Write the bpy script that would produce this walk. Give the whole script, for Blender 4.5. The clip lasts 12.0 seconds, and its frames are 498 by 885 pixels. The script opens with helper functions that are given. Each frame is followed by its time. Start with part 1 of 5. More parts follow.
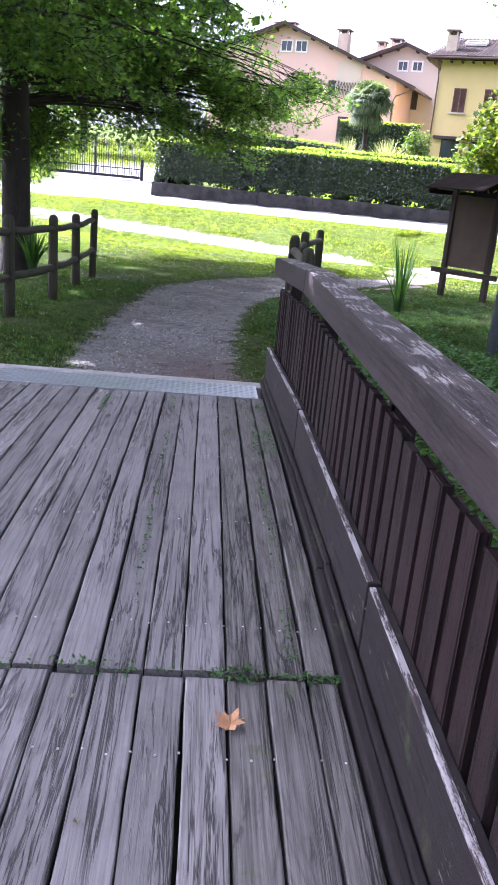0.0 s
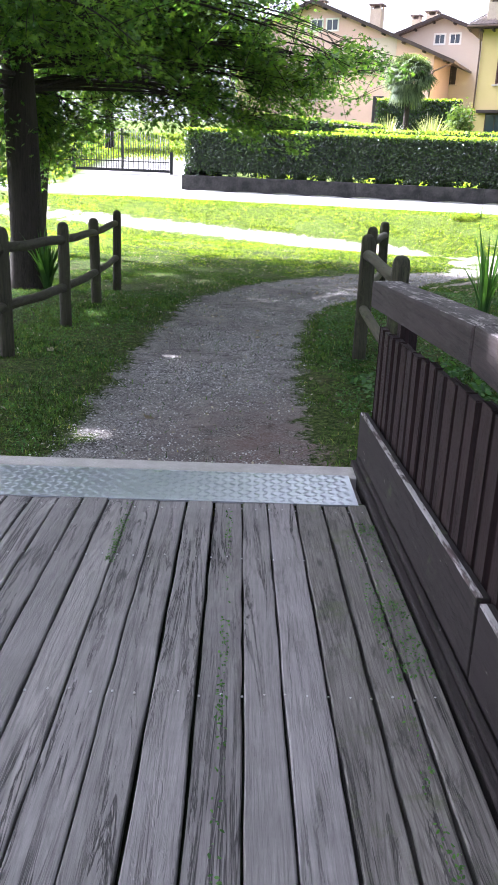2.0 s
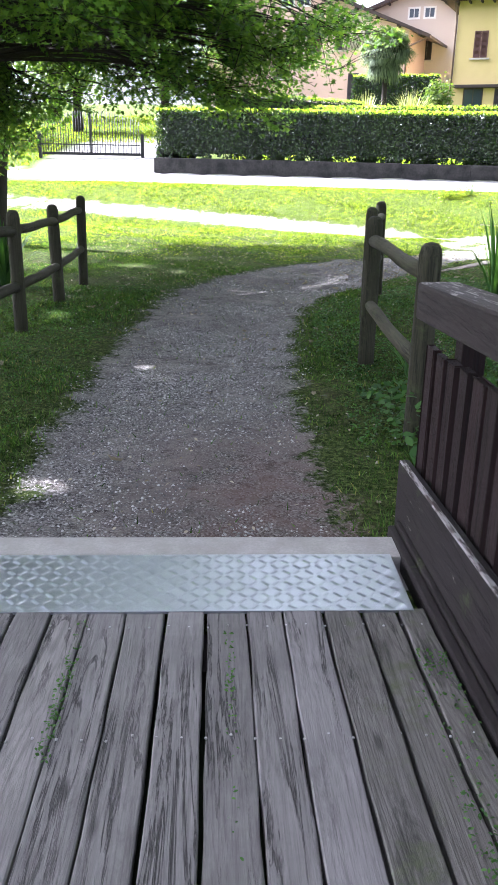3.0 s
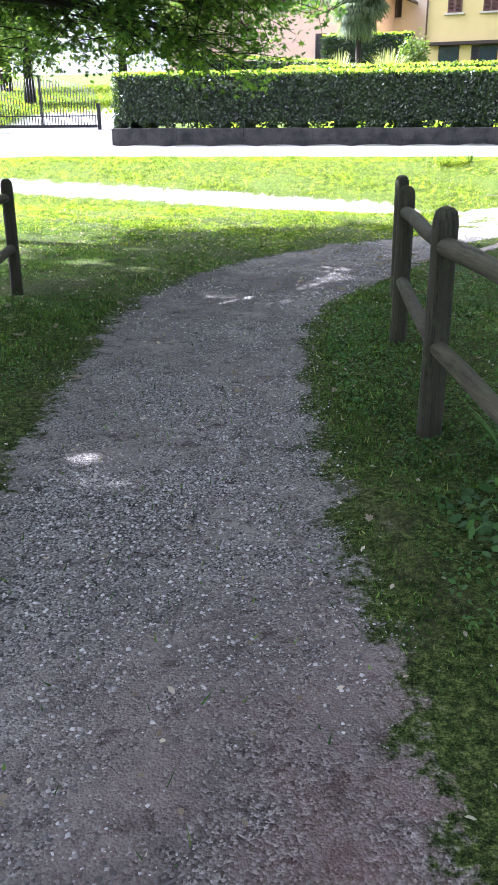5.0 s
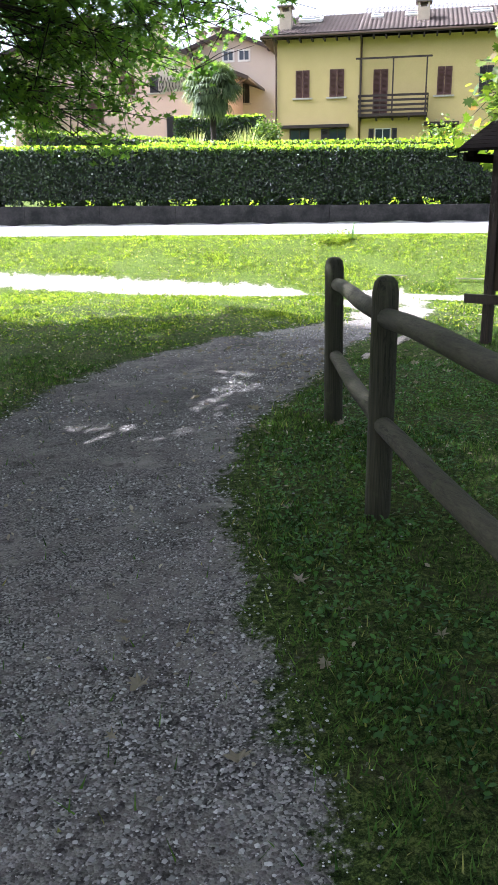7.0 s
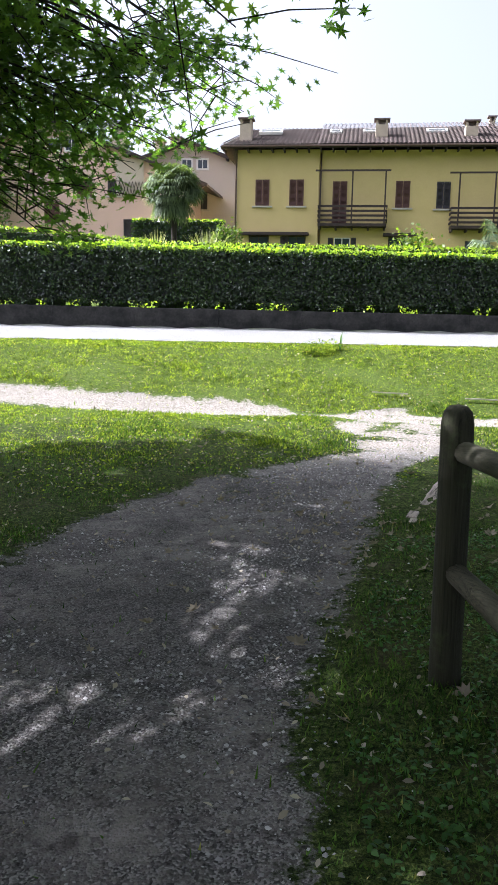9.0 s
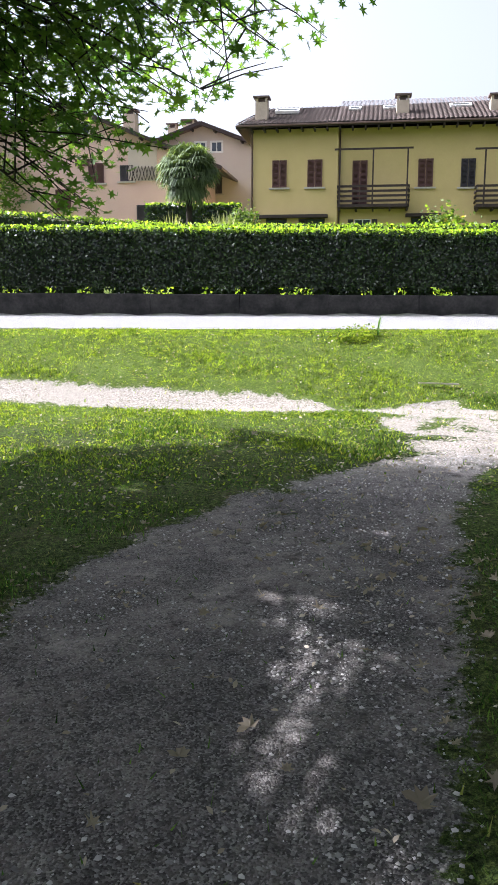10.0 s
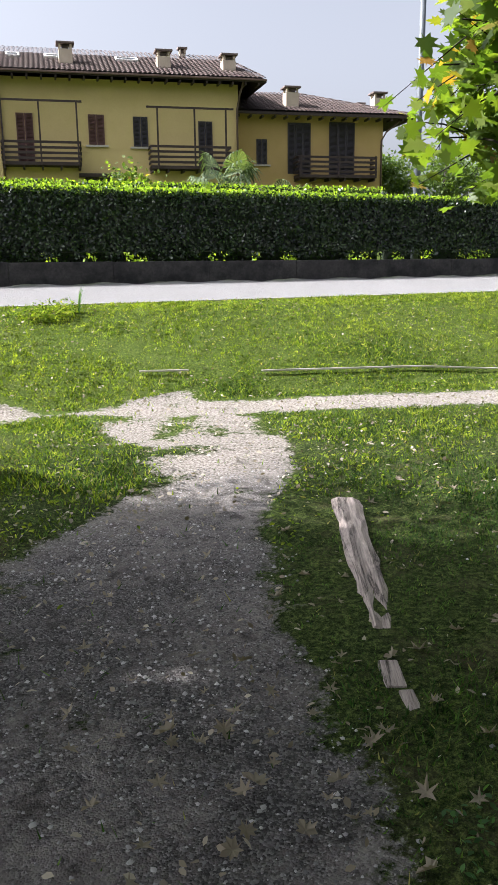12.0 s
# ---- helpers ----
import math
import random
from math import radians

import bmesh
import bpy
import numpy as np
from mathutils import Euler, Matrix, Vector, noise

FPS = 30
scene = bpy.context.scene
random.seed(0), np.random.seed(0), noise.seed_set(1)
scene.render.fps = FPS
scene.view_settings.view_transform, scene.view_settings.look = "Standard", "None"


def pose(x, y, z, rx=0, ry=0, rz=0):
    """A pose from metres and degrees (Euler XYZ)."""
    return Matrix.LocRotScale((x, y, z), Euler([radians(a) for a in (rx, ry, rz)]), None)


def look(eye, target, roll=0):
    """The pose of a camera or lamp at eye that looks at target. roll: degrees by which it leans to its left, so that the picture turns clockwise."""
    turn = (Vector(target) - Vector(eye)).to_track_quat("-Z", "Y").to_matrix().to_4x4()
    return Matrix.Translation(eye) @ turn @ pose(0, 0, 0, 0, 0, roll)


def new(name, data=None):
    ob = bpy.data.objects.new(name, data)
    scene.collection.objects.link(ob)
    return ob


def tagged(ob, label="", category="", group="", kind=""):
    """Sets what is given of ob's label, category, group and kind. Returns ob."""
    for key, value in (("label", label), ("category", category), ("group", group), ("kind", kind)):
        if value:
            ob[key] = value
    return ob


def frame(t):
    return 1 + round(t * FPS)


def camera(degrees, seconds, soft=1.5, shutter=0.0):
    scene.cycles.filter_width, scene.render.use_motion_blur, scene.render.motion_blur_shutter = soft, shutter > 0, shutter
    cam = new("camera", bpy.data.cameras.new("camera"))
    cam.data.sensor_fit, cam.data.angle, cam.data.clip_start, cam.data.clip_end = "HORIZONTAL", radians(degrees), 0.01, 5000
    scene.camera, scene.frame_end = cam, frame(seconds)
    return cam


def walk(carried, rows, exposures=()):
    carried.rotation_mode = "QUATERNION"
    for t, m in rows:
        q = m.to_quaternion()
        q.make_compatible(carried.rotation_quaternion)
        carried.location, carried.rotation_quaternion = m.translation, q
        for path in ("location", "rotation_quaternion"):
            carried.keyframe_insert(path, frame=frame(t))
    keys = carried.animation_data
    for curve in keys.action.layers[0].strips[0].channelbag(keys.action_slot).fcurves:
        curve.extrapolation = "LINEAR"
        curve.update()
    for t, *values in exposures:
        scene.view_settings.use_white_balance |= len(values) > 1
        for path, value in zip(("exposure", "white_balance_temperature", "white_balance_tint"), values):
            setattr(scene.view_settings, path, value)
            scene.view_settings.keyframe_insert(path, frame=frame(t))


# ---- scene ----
cam = camera(34.8, 12.0, soft=1.6)
PATH = [
    (0, (-0.04, 0.111, 1.442), (0.096, 2.009, 0.826), 5.3),
    (0.5, (-0.069, 0.607, 1.428), (0.019, 2.503, 0.796), 4.2),
    (1, (-0.115, 1.216, 1.41), (-0.081, 3.096, 0.73), 4.2),
    (1.5, (-0.149, 1.78, 1.414), (-0.116, 3.672, 0.767), 2.3),
    (2, (-0.199, 2.381, 1.425), (-0.162, 4.273, 0.779), 2.3),
    (2.5, (-0.235, 2.984, 1.43), (-0.161, 4.871, 0.772), 0.7),
    (2.7, (-0.237, 3.236, 1.394), (-0.162, 5.12, 0.727), 0.8),
    (4.3, (-0.389, 5.358, 1.28), (-0.249, 7.209, 0.534), 2.1),
    (4.5, (-0.33, 5.591, 1.31), (-0.203, 7.438, 0.554), -0.0),
    (5, (-0.286, 6.196, 1.285), (-0.143, 8.047, 0.541), -0.5),
    (5.5, (-0.334, 6.794, 1.281), (-0.079, 8.672, 0.642), -2.0),
    (6, (-0.307, 7.474, 1.21), (0.079, 9.349, 0.632), -2.4),
    (6.5, (-0.271, 8.199, 1.192), (0.177, 10.038, 0.548), -0.8),
    (7, (-0.182, 8.813, 1.173), (0.297, 10.667, 0.599), -0.6),
    (7.2, (-0.154, 9.059, 1.215), (0.347, 10.919, 0.674), -0.2),
    (8.8, (0.022, 11.152, 1.225), (0.617, 13.032, 0.891), 0.7),
    (9, (0.031, 11.467, 1.184), (0.653, 13.339, 0.851), 1.1),
    (9.5, (0.113, 12.258, 1.130), (0.632, 14.158, 0.782), 1.6),
    (10, (0.269, 12.906, 1.113), (0.850, 14.785, 0.749), 0.1),
    (10.5, (0.392, 13.509, 1.138), (0.992, 15.367, 0.707), -0.2),
    (11, (0.530, 14.065, 1.155), (1.424, 15.793, 0.700), -0.7),
    (11.5, (0.795, 14.643, 1.158), (1.826, 16.297, 0.717), -0.5),
    (12, (1.097, 15.285, 1.136), (2.341, 16.786, 0.687), -0.7),
]
EXPOSURES = [(0.0, 3.15, 5380, 32), (2.5, 3.2, 5600, 20), (5.0, 3.25, 5450, 22), (6.0, 2.95, 5500, 17), (7.0, 2.75, 5550, 17), (9.0, 2.05, 5650, 16), (10.5, 2.0, 5800, 16), (12.0, 1.68, 5950, 15)]
walk(cam, [(t, look(eye, target, roll)) for t, eye, target, roll in PATH], EXPOSURES)

# ---- world and sun ----
SUN_BEARING, SUN_HEIGHT = -58.0, 42.0
world = bpy.data.worlds.new("world")
scene.world = world
world.use_nodes = True
_wn = world.node_tree.nodes
_sky = _wn.new("ShaderNodeTexSky")
_sky.sky_type, _sky.sun_disc = "NISHITA", False
_sky.sun_elevation, _sky.sun_rotation = radians(SUN_HEIGHT), radians(SUN_BEARING)
_sky.air_density, _sky.dust_density, _sky.ozone_density = 1.0, 7.0, 1.0
_wn["Background"].inputs["Strength"].default_value = 0.112
_bw = _wn.new("ShaderNodeRGBToBW")
world.node_tree.links.new(_sky.outputs[0], _bw.inputs[0])
_hz = _wn.new("ShaderNodeMix")
_hz.data_type, _hz.inputs[0].default_value = "RGBA", 0.82
world.node_tree.links.new(_sky.outputs[0], _hz.inputs[6])
world.node_tree.links.new(_bw.outputs[0], _hz.inputs[7])
world.node_tree.links.new(_hz.outputs[2], _wn["Background"].inputs["Color"])
_sun = new("sun", bpy.data.lights.new("sun", "SUN"))
_sun.data.energy, _sun.data.angle, _sun.data.color = 4.3, radians(0.5), (1.0, 0.95, 0.87)
_toward = Vector((math.sin(radians(SUN_BEARING)) * math.cos(radians(SUN_HEIGHT)),
                  math.cos(radians(SUN_BEARING)) * math.cos(radians(SUN_HEIGHT)), math.sin(radians(SUN_HEIGHT))))
_sun.matrix_world = look(_toward * 60, (0, 0, 0))


# ---- materials ----
def shader(name, rough=0.8, metal=0.0, spec=0.3):
    m = bpy.data.materials.new(name)
    m.use_nodes = True
    b = m.node_tree.nodes["Principled BSDF"]
    b.inputs["Roughness"].default_value, b.inputs["Metallic"].default_value = rough, metal
    b.inputs["Specular IOR Level"].default_value = spec
    return m, m.node_tree.nodes, m.node_tree.links, b


def ramp(nodes, links, fac, stops):
    r = nodes.new("ShaderNodeValToRGB")
    el = r.color_ramp.elements
    while len(el) < len(stops):
        el.new(0.5)
    for e, (p, c) in zip(el, stops):
        e.position, e.color = p, (*c, 1)
    links.new(fac, r.inputs[0])
    return r.outputs[0]


def noise_tex(nodes, links, vec, scale, detail=5, rough=0.6, dist=0.0):
    n = nodes.new("ShaderNodeTexNoise")
    n.inputs["Scale"].default_value, n.inputs["Detail"].default_value = scale, detail
    n.inputs["Roughness"].default_value, n.inputs["Distortion"].default_value = rough, dist
    if vec is not None:
        links.new(vec, n.inputs["Vector"])
    return n.outputs["Fac"]


def mix(nodes, links, fac, a, b, mode="MIX"):
    n = nodes.new("ShaderNodeMix")
    n.data_type, n.blend_type = "RGBA", mode
    for sock, v in ((n.inputs[0], fac), (n.inputs[6], a), (n.inputs[7], b)):
        if isinstance(v, (int, float)):
            sock.default_value = v
        elif isinstance(v, tuple):
            sock.default_value = (*v, 1)
        else:
            links.new(v, sock)
    return n.outputs[2]


def math_node(nodes, links, op, a, b=0.0, clamp=False):
    n = nodes.new("ShaderNodeMath")
    n.operation, n.use_clamp = op, clamp
    for sock, v in ((n.inputs[0], a), (n.inputs[1], b)):
        if isinstance(v, (int, float)):
            sock.default_value = v
        else:
            links.new(v, sock)
    return n.outputs[0]


def coords(nodes, links, scale=(1, 1, 1), kind="Object", shift=False):
    c = nodes.new("ShaderNodeTexCoord")
    mp = nodes.new("ShaderNodeMapping")
    mp.inputs["Scale"].default_value = scale
    links.new(c.outputs[kind], mp.inputs[0])
    if shift:
        oi = nodes.new("ShaderNodeObjectInfo")
        cm = nodes.new("ShaderNodeCombineXYZ")
        links.new(math_node(nodes, links, "MULTIPLY", oi.outputs["Random"], 37.0), cm.inputs[0])
        links.new(math_node(nodes, links, "MULTIPLY", oi.outputs["Random"], 91.0), cm.inputs[1])
        links.new(cm.outputs[0], mp.inputs["Location"])
    return mp.outputs[0]


def bump(nodes, links, b, height, strength=0.4, dist=0.01):
    n = nodes.new("ShaderNodeBump")
    n.inputs["Strength"].default_value, n.inputs["Distance"].default_value = strength, dist
    links.new(height, n.inputs["Height"])
    links.new(n.outputs[0], b.inputs["Normal"])


def mottled(name, c1, c2, scale=3.0, fine=60.0, rough=0.85, metal=0.0, bumps=0.3, dist=0.004, spec=0.3, c3=None):
    m, n, l, b = shader(name, rough, metal, spec)
    v = coords(n, l)
    big = noise_tex(n, l, v, scale, 6, 0.65)
    small = noise_tex(n, l, v, fine, 4, 0.6)
    col = ramp(n, l, big, [(0.35, c1), (0.65, c2)])
    col = mix(n, l, ramp(n, l, small, [(0.35, (0, 0, 0)), (0.7, (0.55, 0.55, 0.55))]), col, c3 or tuple(x * 0.6 for x in c1))
    l.new(col, b.inputs["Base Color"])
    bump(n, l, b, small, bumps, dist)
    return m


def weathered_wood(name, light, dark, moss=0.0, rough=0.8, axis=1, peel=None, crackle=1.0, stain=None, worn_top=None):
    """Grained wood whose grain runs along an axis; grey wear, knots, cracks, a little moss."""
    m, n, l, b = shader(name, rough, 0, 0.25)

    def along(across, length):
        return coords(n, l, tuple(length if i == axis else across for i in range(3)), shift=True)

    oi = n.new("ShaderNodeObjectInfo")
    mid = tuple((a + c) / 2 for a, c in zip(light, dark))
    grain = noise_tex(n, l, along(75.0, 1.4), 1.5, 7, 0.72, 0.5)
    col = ramp(n, l, grain, [(0.34, dark), (0.47, mid), (0.66, light)])
    rings = noise_tex(n, l, along(7.0, 0.45), 0.9, 1.5, 0.4, 0.4)
    rings = math_node(n, l, "SINE", math_node(n, l, "MULTIPLY", rings, 170.0))
    rings = math_node(n, l, "MULTIPLY", math_node(n, l, "ADD", rings, 1.0), 0.5)
    figure = ramp(n, l, oi.outputs["Random"], [(0.45, (0.25, 0.25, 0.25)), (0.7, (0.9, 0.9, 0.9))])
    line = math_node(n, l, "MULTIPLY", ramp(n, l, rings, [(0.0, (0.45, 0.45, 0.45)), (0.35, (0, 0, 0))]), figure)
    col = mix(n, l, line, col, tuple(x * 0.7 for x in dark))
    v3 = coords(n, l, (1, 1, 1), shift=True)
    blot = noise_tex(n, l, v3, 3.3, 8, 0.7)
    col = mix(n, l, ramp(n, l, blot, [(0.46, (0, 0, 0)), (0.68, (0.65, 0.65, 0.65))]), col, tuple(x * 0.55 for x in light))
    tone = ramp(n, l, oi.outputs["Random"], [(0.0, (0.8, 0.79, 0.79)), (0.5, (0.98, 0.97, 0.98)), (1.0, (1.13, 1.11, 1.09))])
    col = mix(n, l, 1.0, col, tone, "MULTIPLY")
    ck = noise_tex(n, l, along(15.0, 0.55), 1.0, 6, 0.7, 0.7)
    ck = math_node(n, l, "ABSOLUTE", math_node(n, l, "SUBTRACT", ck, 0.5))
    where = ramp(n, l, noise_tex(n, l, along(5.0, 0.8), 1.0, 3, 0.6), [(0.42, (0, 0, 0)), (0.56, (1, 1, 1))])
    crack = ramp(n, l, ck, [(0.0, (1, 1, 1)), (0.009 * crackle, (0.7, 0.7, 0.7)), (0.02 * crackle, (0, 0, 0))])
    crack = math_node(n, l, "MULTIPLY", crack, where)
    col = mix(n, l, math_node(n, l, "MULTIPLY", crack, 0.9 * min(crackle, 1.0)), col, tuple(x * 0.16 for x in dark))
    if stain:
        sp = noise_tex(n, l, along(13.0, 2.6), 1.0, 9, 0.78, 0.6)
        col = mix(n, l, ramp(n, l, sp, [(0.54, (0, 0, 0)), (0.66, (stain, stain, stain))]), col, tuple(x * 0.4 for x in dark))
        kn = n.new("ShaderNodeTexVoronoi")
        kn.inputs["Scale"].default_value = 1.0
        l.new(along(12.0, 3.2), kn.inputs["Vector"])
        pick = ramp(n, l, kn.outputs["Color"], [(0.72, (0, 0, 0)), (0.76, (1, 1, 1))])
        knot = ramp(n, l, kn.outputs["Distance"], [(0.07, (0.85, 0.85, 0.85)), (0.17, (0, 0, 0))])
        col = mix(n, l, math_node(n, l, "MULTIPLY", knot, pick), col, tuple(x * 0.3 for x in dark))
    if peel:
        p = noise_tex(n, l, along(26.0, 3.0), 2.2, 10, 0.8)
        p = math_node(n, l, "ADD", p, math_node(n, l, "MULTIPLY", math_node(n, l, "SUBTRACT", blot, 0.5), 0.7))
        bare = ramp(n, l, p, [(peel[0], (0, 0, 0)), (peel[0] + 0.05, (1, 1, 1))])
        if worn_top:
            g = n.new("ShaderNodeNewGeometry")
            sep = n.new("ShaderNodeSeparateXYZ")
            l.new(g.outputs["Normal"], sep.inputs[0])
            bare = math_node(n, l, "MULTIPLY", bare, ramp(n, l, sep.outputs["Z"], [(0.3, (0.06, 0.06, 0.06)), (0.8, (1, 1, 1))]))
        col = mix(n, l, bare, col, peel[1])
    if moss:
        g = noise_tex(n, l, v3, 5.0, 8, 0.75)
        col = mix(n, l, ramp(n, l, g, [(0.62 - moss, (0, 0, 0)), (0.74 - moss * 0.6, (0.7, 0.7, 0.7))]), col, (0.06, 0.075, 0.028))
    l.new(col, b.inputs["Base Color"])
    hh = math_node(n, l, "ADD", grain, math_node(n, l, "MULTIPLY", line, -0.35))
    hh = math_node(n, l, "SUBTRACT", hh, math_node(n, l, "MULTIPLY", crack, 1.6))
    bump(n, l, b, hh, 0.75, 0.004)
    return m


def leafy(name, base, tip, glow=0.45, rough=0.45, spec=0.4, brown=None, clumps=0.0):
    """Leaves: gloss on top, light passing through; each leaf its own tone."""
    m, n, l, b = shader(name, rough, 0, spec)
    g = n.new("ShaderNodeNewGeometry")
    rnd = g.outputs["Random Per Island"]
    stops = [(0.0, tuple(x * 0.6 for x in base)), (0.45, base), (0.93, tip)]
    if brown:
        stops.append((0.975, brown))
    col = ramp(n, l, rnd, stops)
    big = noise_tex(n, l, coords(n, l), 0.7, 3)
    col = mix(n, l, ramp(n, l, big, [(0.4, (0, 0, 0)), (0.65, (0.45, 0.45, 0.45))]), col, tip)
    if clumps:
        cn = noise_tex(n, l, coords(n, l), clumps, 4, 0.7)
        col = mix(n, l, 1.0, col, ramp(n, l, cn, [(0.38, (0.22, 0.26, 0.26)), (0.5, (0.85, 0.85, 0.85)), (0.62, (1.6, 1.5, 1.35))]), "MULTIPLY")
    l.new(col, b.inputs["Base Color"])
    t = n.new("ShaderNodeBsdfTranslucent")
    warm = mix(n, l, 1.0, col, (1.75, 1.9, 0.55), "MULTIPLY")
    l.new(warm, t.inputs["Color"])
    ms = n.new("ShaderNodeMixShader")
    ms.inputs[0].default_value = glow
    l.new(b.outputs[0], ms.inputs[1])
    l.new(t.outputs[0], ms.inputs[2])
    l.new(ms.outputs[0], n["Material Output"].inputs["Surface"])
    return m


def ground_material():
    m, n, l, b = shader("ground_mixed", 1.0, 0, 0.05)
    v = coords(n, l)
    at = {}
    for k in ("gravel", "pale", "red", "asphalt", "sunlit_turf", "shade_dark"):
        a = n.new("ShaderNodeAttribute")
        a.attribute_name = k
        at[k] = a.outputs["Fac"]
    wob = noise_tex(n, l, v, 3.1, 6, 0.7)
    fine = noise_tex(n, l, v, 26.0, 5, 0.7)
    vf = n.new("ShaderNodeTexVoronoi")
    vf.inputs["Scale"].default_value = 120.0
    tiny = noise_tex(n, l, v, 150.0, 3, 0.7)
    tuftn = noise_tex(n, l, v, 45.0, 4, 0.75)
    l.new(v, vf.inputs["Vector"])
    stone = ramp(n, l, vf.outputs["Color"], [(0.15, (0.02, 0.019, 0.019)), (0.5, (0.1, 0.095, 0.094)), (0.85, (0.32, 0.305, 0.295))])
    patch = noise_tex(n, l, v, 1.4, 7, 0.72)
    dirt = ramp(n, l, wob, [(0.3, (0.075, 0.066, 0.061)), (0.5, (0.165, 0.148, 0.138)), (0.72, (0.265, 0.24, 0.223))])
    grav = mix(n, l, ramp(n, l, math_node(n, l, "ADD", math_node(n, l, "MULTIPLY", fine, 0.5), math_node(n, l, "MULTIPLY", patch, 0.5)), [(0.42, (0.1, 0.1, 0.1)), (0.56, (0.92, 0.92, 0.92))]), dirt, stone)
    spot = noise_tex(n, l, v, 6.5, 4, 0.6)
    grav = mix(n, l, ramp(n, l, spot, [(0.58, (0, 0, 0)), (0.68, (0.6, 0.6, 0.6))]), grav, (0.03, 0.025, 0.023))
    # Darkens the path gravel under the trees: shade put into its colour.
    shade_patch = ramp(n, l, patch, [(0.4, (0.0, 0.0, 0.0)), (0.6, (0.5, 0.5, 0.5))])
    grav = mix(n, l, math_node(n, l, "MULTIPLY", at["shade_dark"], shade_patch), grav, (0.045, 0.042, 0.041))
    redc = ramp(n, l, fine, [(0.3, (0.06, 0.032, 0.028)), (0.7, (0.14, 0.083, 0.073))])
    grav = mix(n, l, math_node(n, l, "MULTIPLY", math_node(n, l, "MULTIPLY", at["red"], 0.6), ramp(n, l, wob, [(0.35, (0.1, 0.1, 0.1)), (0.6, (1, 1, 1))])), grav, redc)
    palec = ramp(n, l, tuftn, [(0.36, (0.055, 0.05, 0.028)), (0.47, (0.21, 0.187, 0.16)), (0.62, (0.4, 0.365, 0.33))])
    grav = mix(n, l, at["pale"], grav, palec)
    soil = ramp(n, l, math_node(n, l, "ADD", math_node(n, l, "MULTIPLY", tiny, 0.3), math_node(n, l, "ADD", math_node(n, l, "MULTIPLY", tuftn, 0.35), math_node(n, l, "MULTIPLY", fine, 0.35))), [(0.41, (0.005, 0.008, 0.003)), (0.5, (0.03, 0.046, 0.012)), (0.59, (0.11, 0.135, 0.036))])
    soil = mix(n, l, ramp(n, l, wob, [(0.5, (0, 0, 0)), (0.72, (0.6, 0.6, 0.6))]), soil, (0.075, 0.06, 0.036))
    # Paler ground beyond the tree shade: sunlight put into the soil colour.
    sunlit_turf = ramp(n, l, math_node(n, l, "ADD", math_node(n, l, "MULTIPLY", tiny, 0.4), math_node(n, l, "MULTIPLY", tuftn, 0.6)), [(0.4, (0.03, 0.055, 0.01)), (0.5, (0.1, 0.15, 0.022)), (0.6, (0.19, 0.23, 0.04))])
    soil = mix(n, l, math_node(n, l, "MULTIPLY", at["sunlit_turf"], 0.4), soil, sunlit_turf)
    edge = math_node(n, l, "ADD", at["gravel"], math_node(n, l, "MULTIPLY", math_node(n, l, "SUBTRACT", wob, 0.5), 1.7))
    edge = math_node(n, l, "ADD", edge, math_node(n, l, "MULTIPLY", math_node(n, l, "SUBTRACT", fine, 0.5), 1.0))
    sel = ramp(n, l, edge, [(0.42, (0, 0, 0)), (0.58, (1, 1, 1))])
    col = mix(n, l, sel, soil, grav)
    asph = ramp(n, l, fine, [(0.3, (0.17, 0.165, 0.16)), (0.7, (0.25, 0.245, 0.238))])
    col = mix(n, l, at["asphalt"], col, asph)
    l.new(col, b.inputs["Base Color"])
    hb = math_node(n, l, "ADD", math_node(n, l, "MULTIPLY", vf.outputs["Distance"], -0.5), math_node(n, l, "ADD", fine, math_node(n, l, "MULTIPLY", tuftn, 0.8)))
    bump(n, l, b, hb, 0.9, 0.02)
    return m


M = {}
M["ground"] = ground_material()
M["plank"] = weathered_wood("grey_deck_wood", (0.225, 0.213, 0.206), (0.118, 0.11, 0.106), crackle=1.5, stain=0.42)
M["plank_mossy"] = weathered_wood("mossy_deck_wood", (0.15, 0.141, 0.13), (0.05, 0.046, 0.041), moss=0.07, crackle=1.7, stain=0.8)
M["brown_y"] = weathered_wood("stained_wood_along", (0.021, 0.0155, 0.015), (0.0105, 0.008, 0.008), rough=0.8, crackle=0.6, peel=(0.65, (0.16, 0.14, 0.135)), moss=0.04)
M["brown_top"] = weathered_wood("peeling_rail_wood", (0.045, 0.033, 0.032), (0.023, 0.017, 0.017), rough=0.75, crackle=1.1, peel=(0.53, (0.2, 0.18, 0.175)), worn_top=True)
M["brown_z"] = weathered_wood("stained_wood_upright", (0.022, 0.0102, 0.01), (0.0105, 0.0056, 0.0056), rough=0.8, axis=2, crackle=0.9)
M["post"] = weathered_wood("green_grey_post", (0.05, 0.048, 0.028), (0.018, 0.018, 0.011), moss=0.06, axis=2, rough=0.9, crackle=0.8)
M["rail"] = weathered_wood("green_grey_rail", (0.072, 0.067, 0.043), (0.03, 0.029, 0.018), moss=0.06, axis=1, rough=0.9, crackle=0.8)
M["log"] = weathered_wood("split_log", (0.42, 0.36, 0.32), (0.15, 0.125, 0.11), axis=1, rough=0.95, crackle=1.6, stain=0.7)
M["sign_wood"] = weathered_wood("dark_board_wood", (0.06, 0.042, 0.03), (0.025, 0.018, 0.014), axis=2)
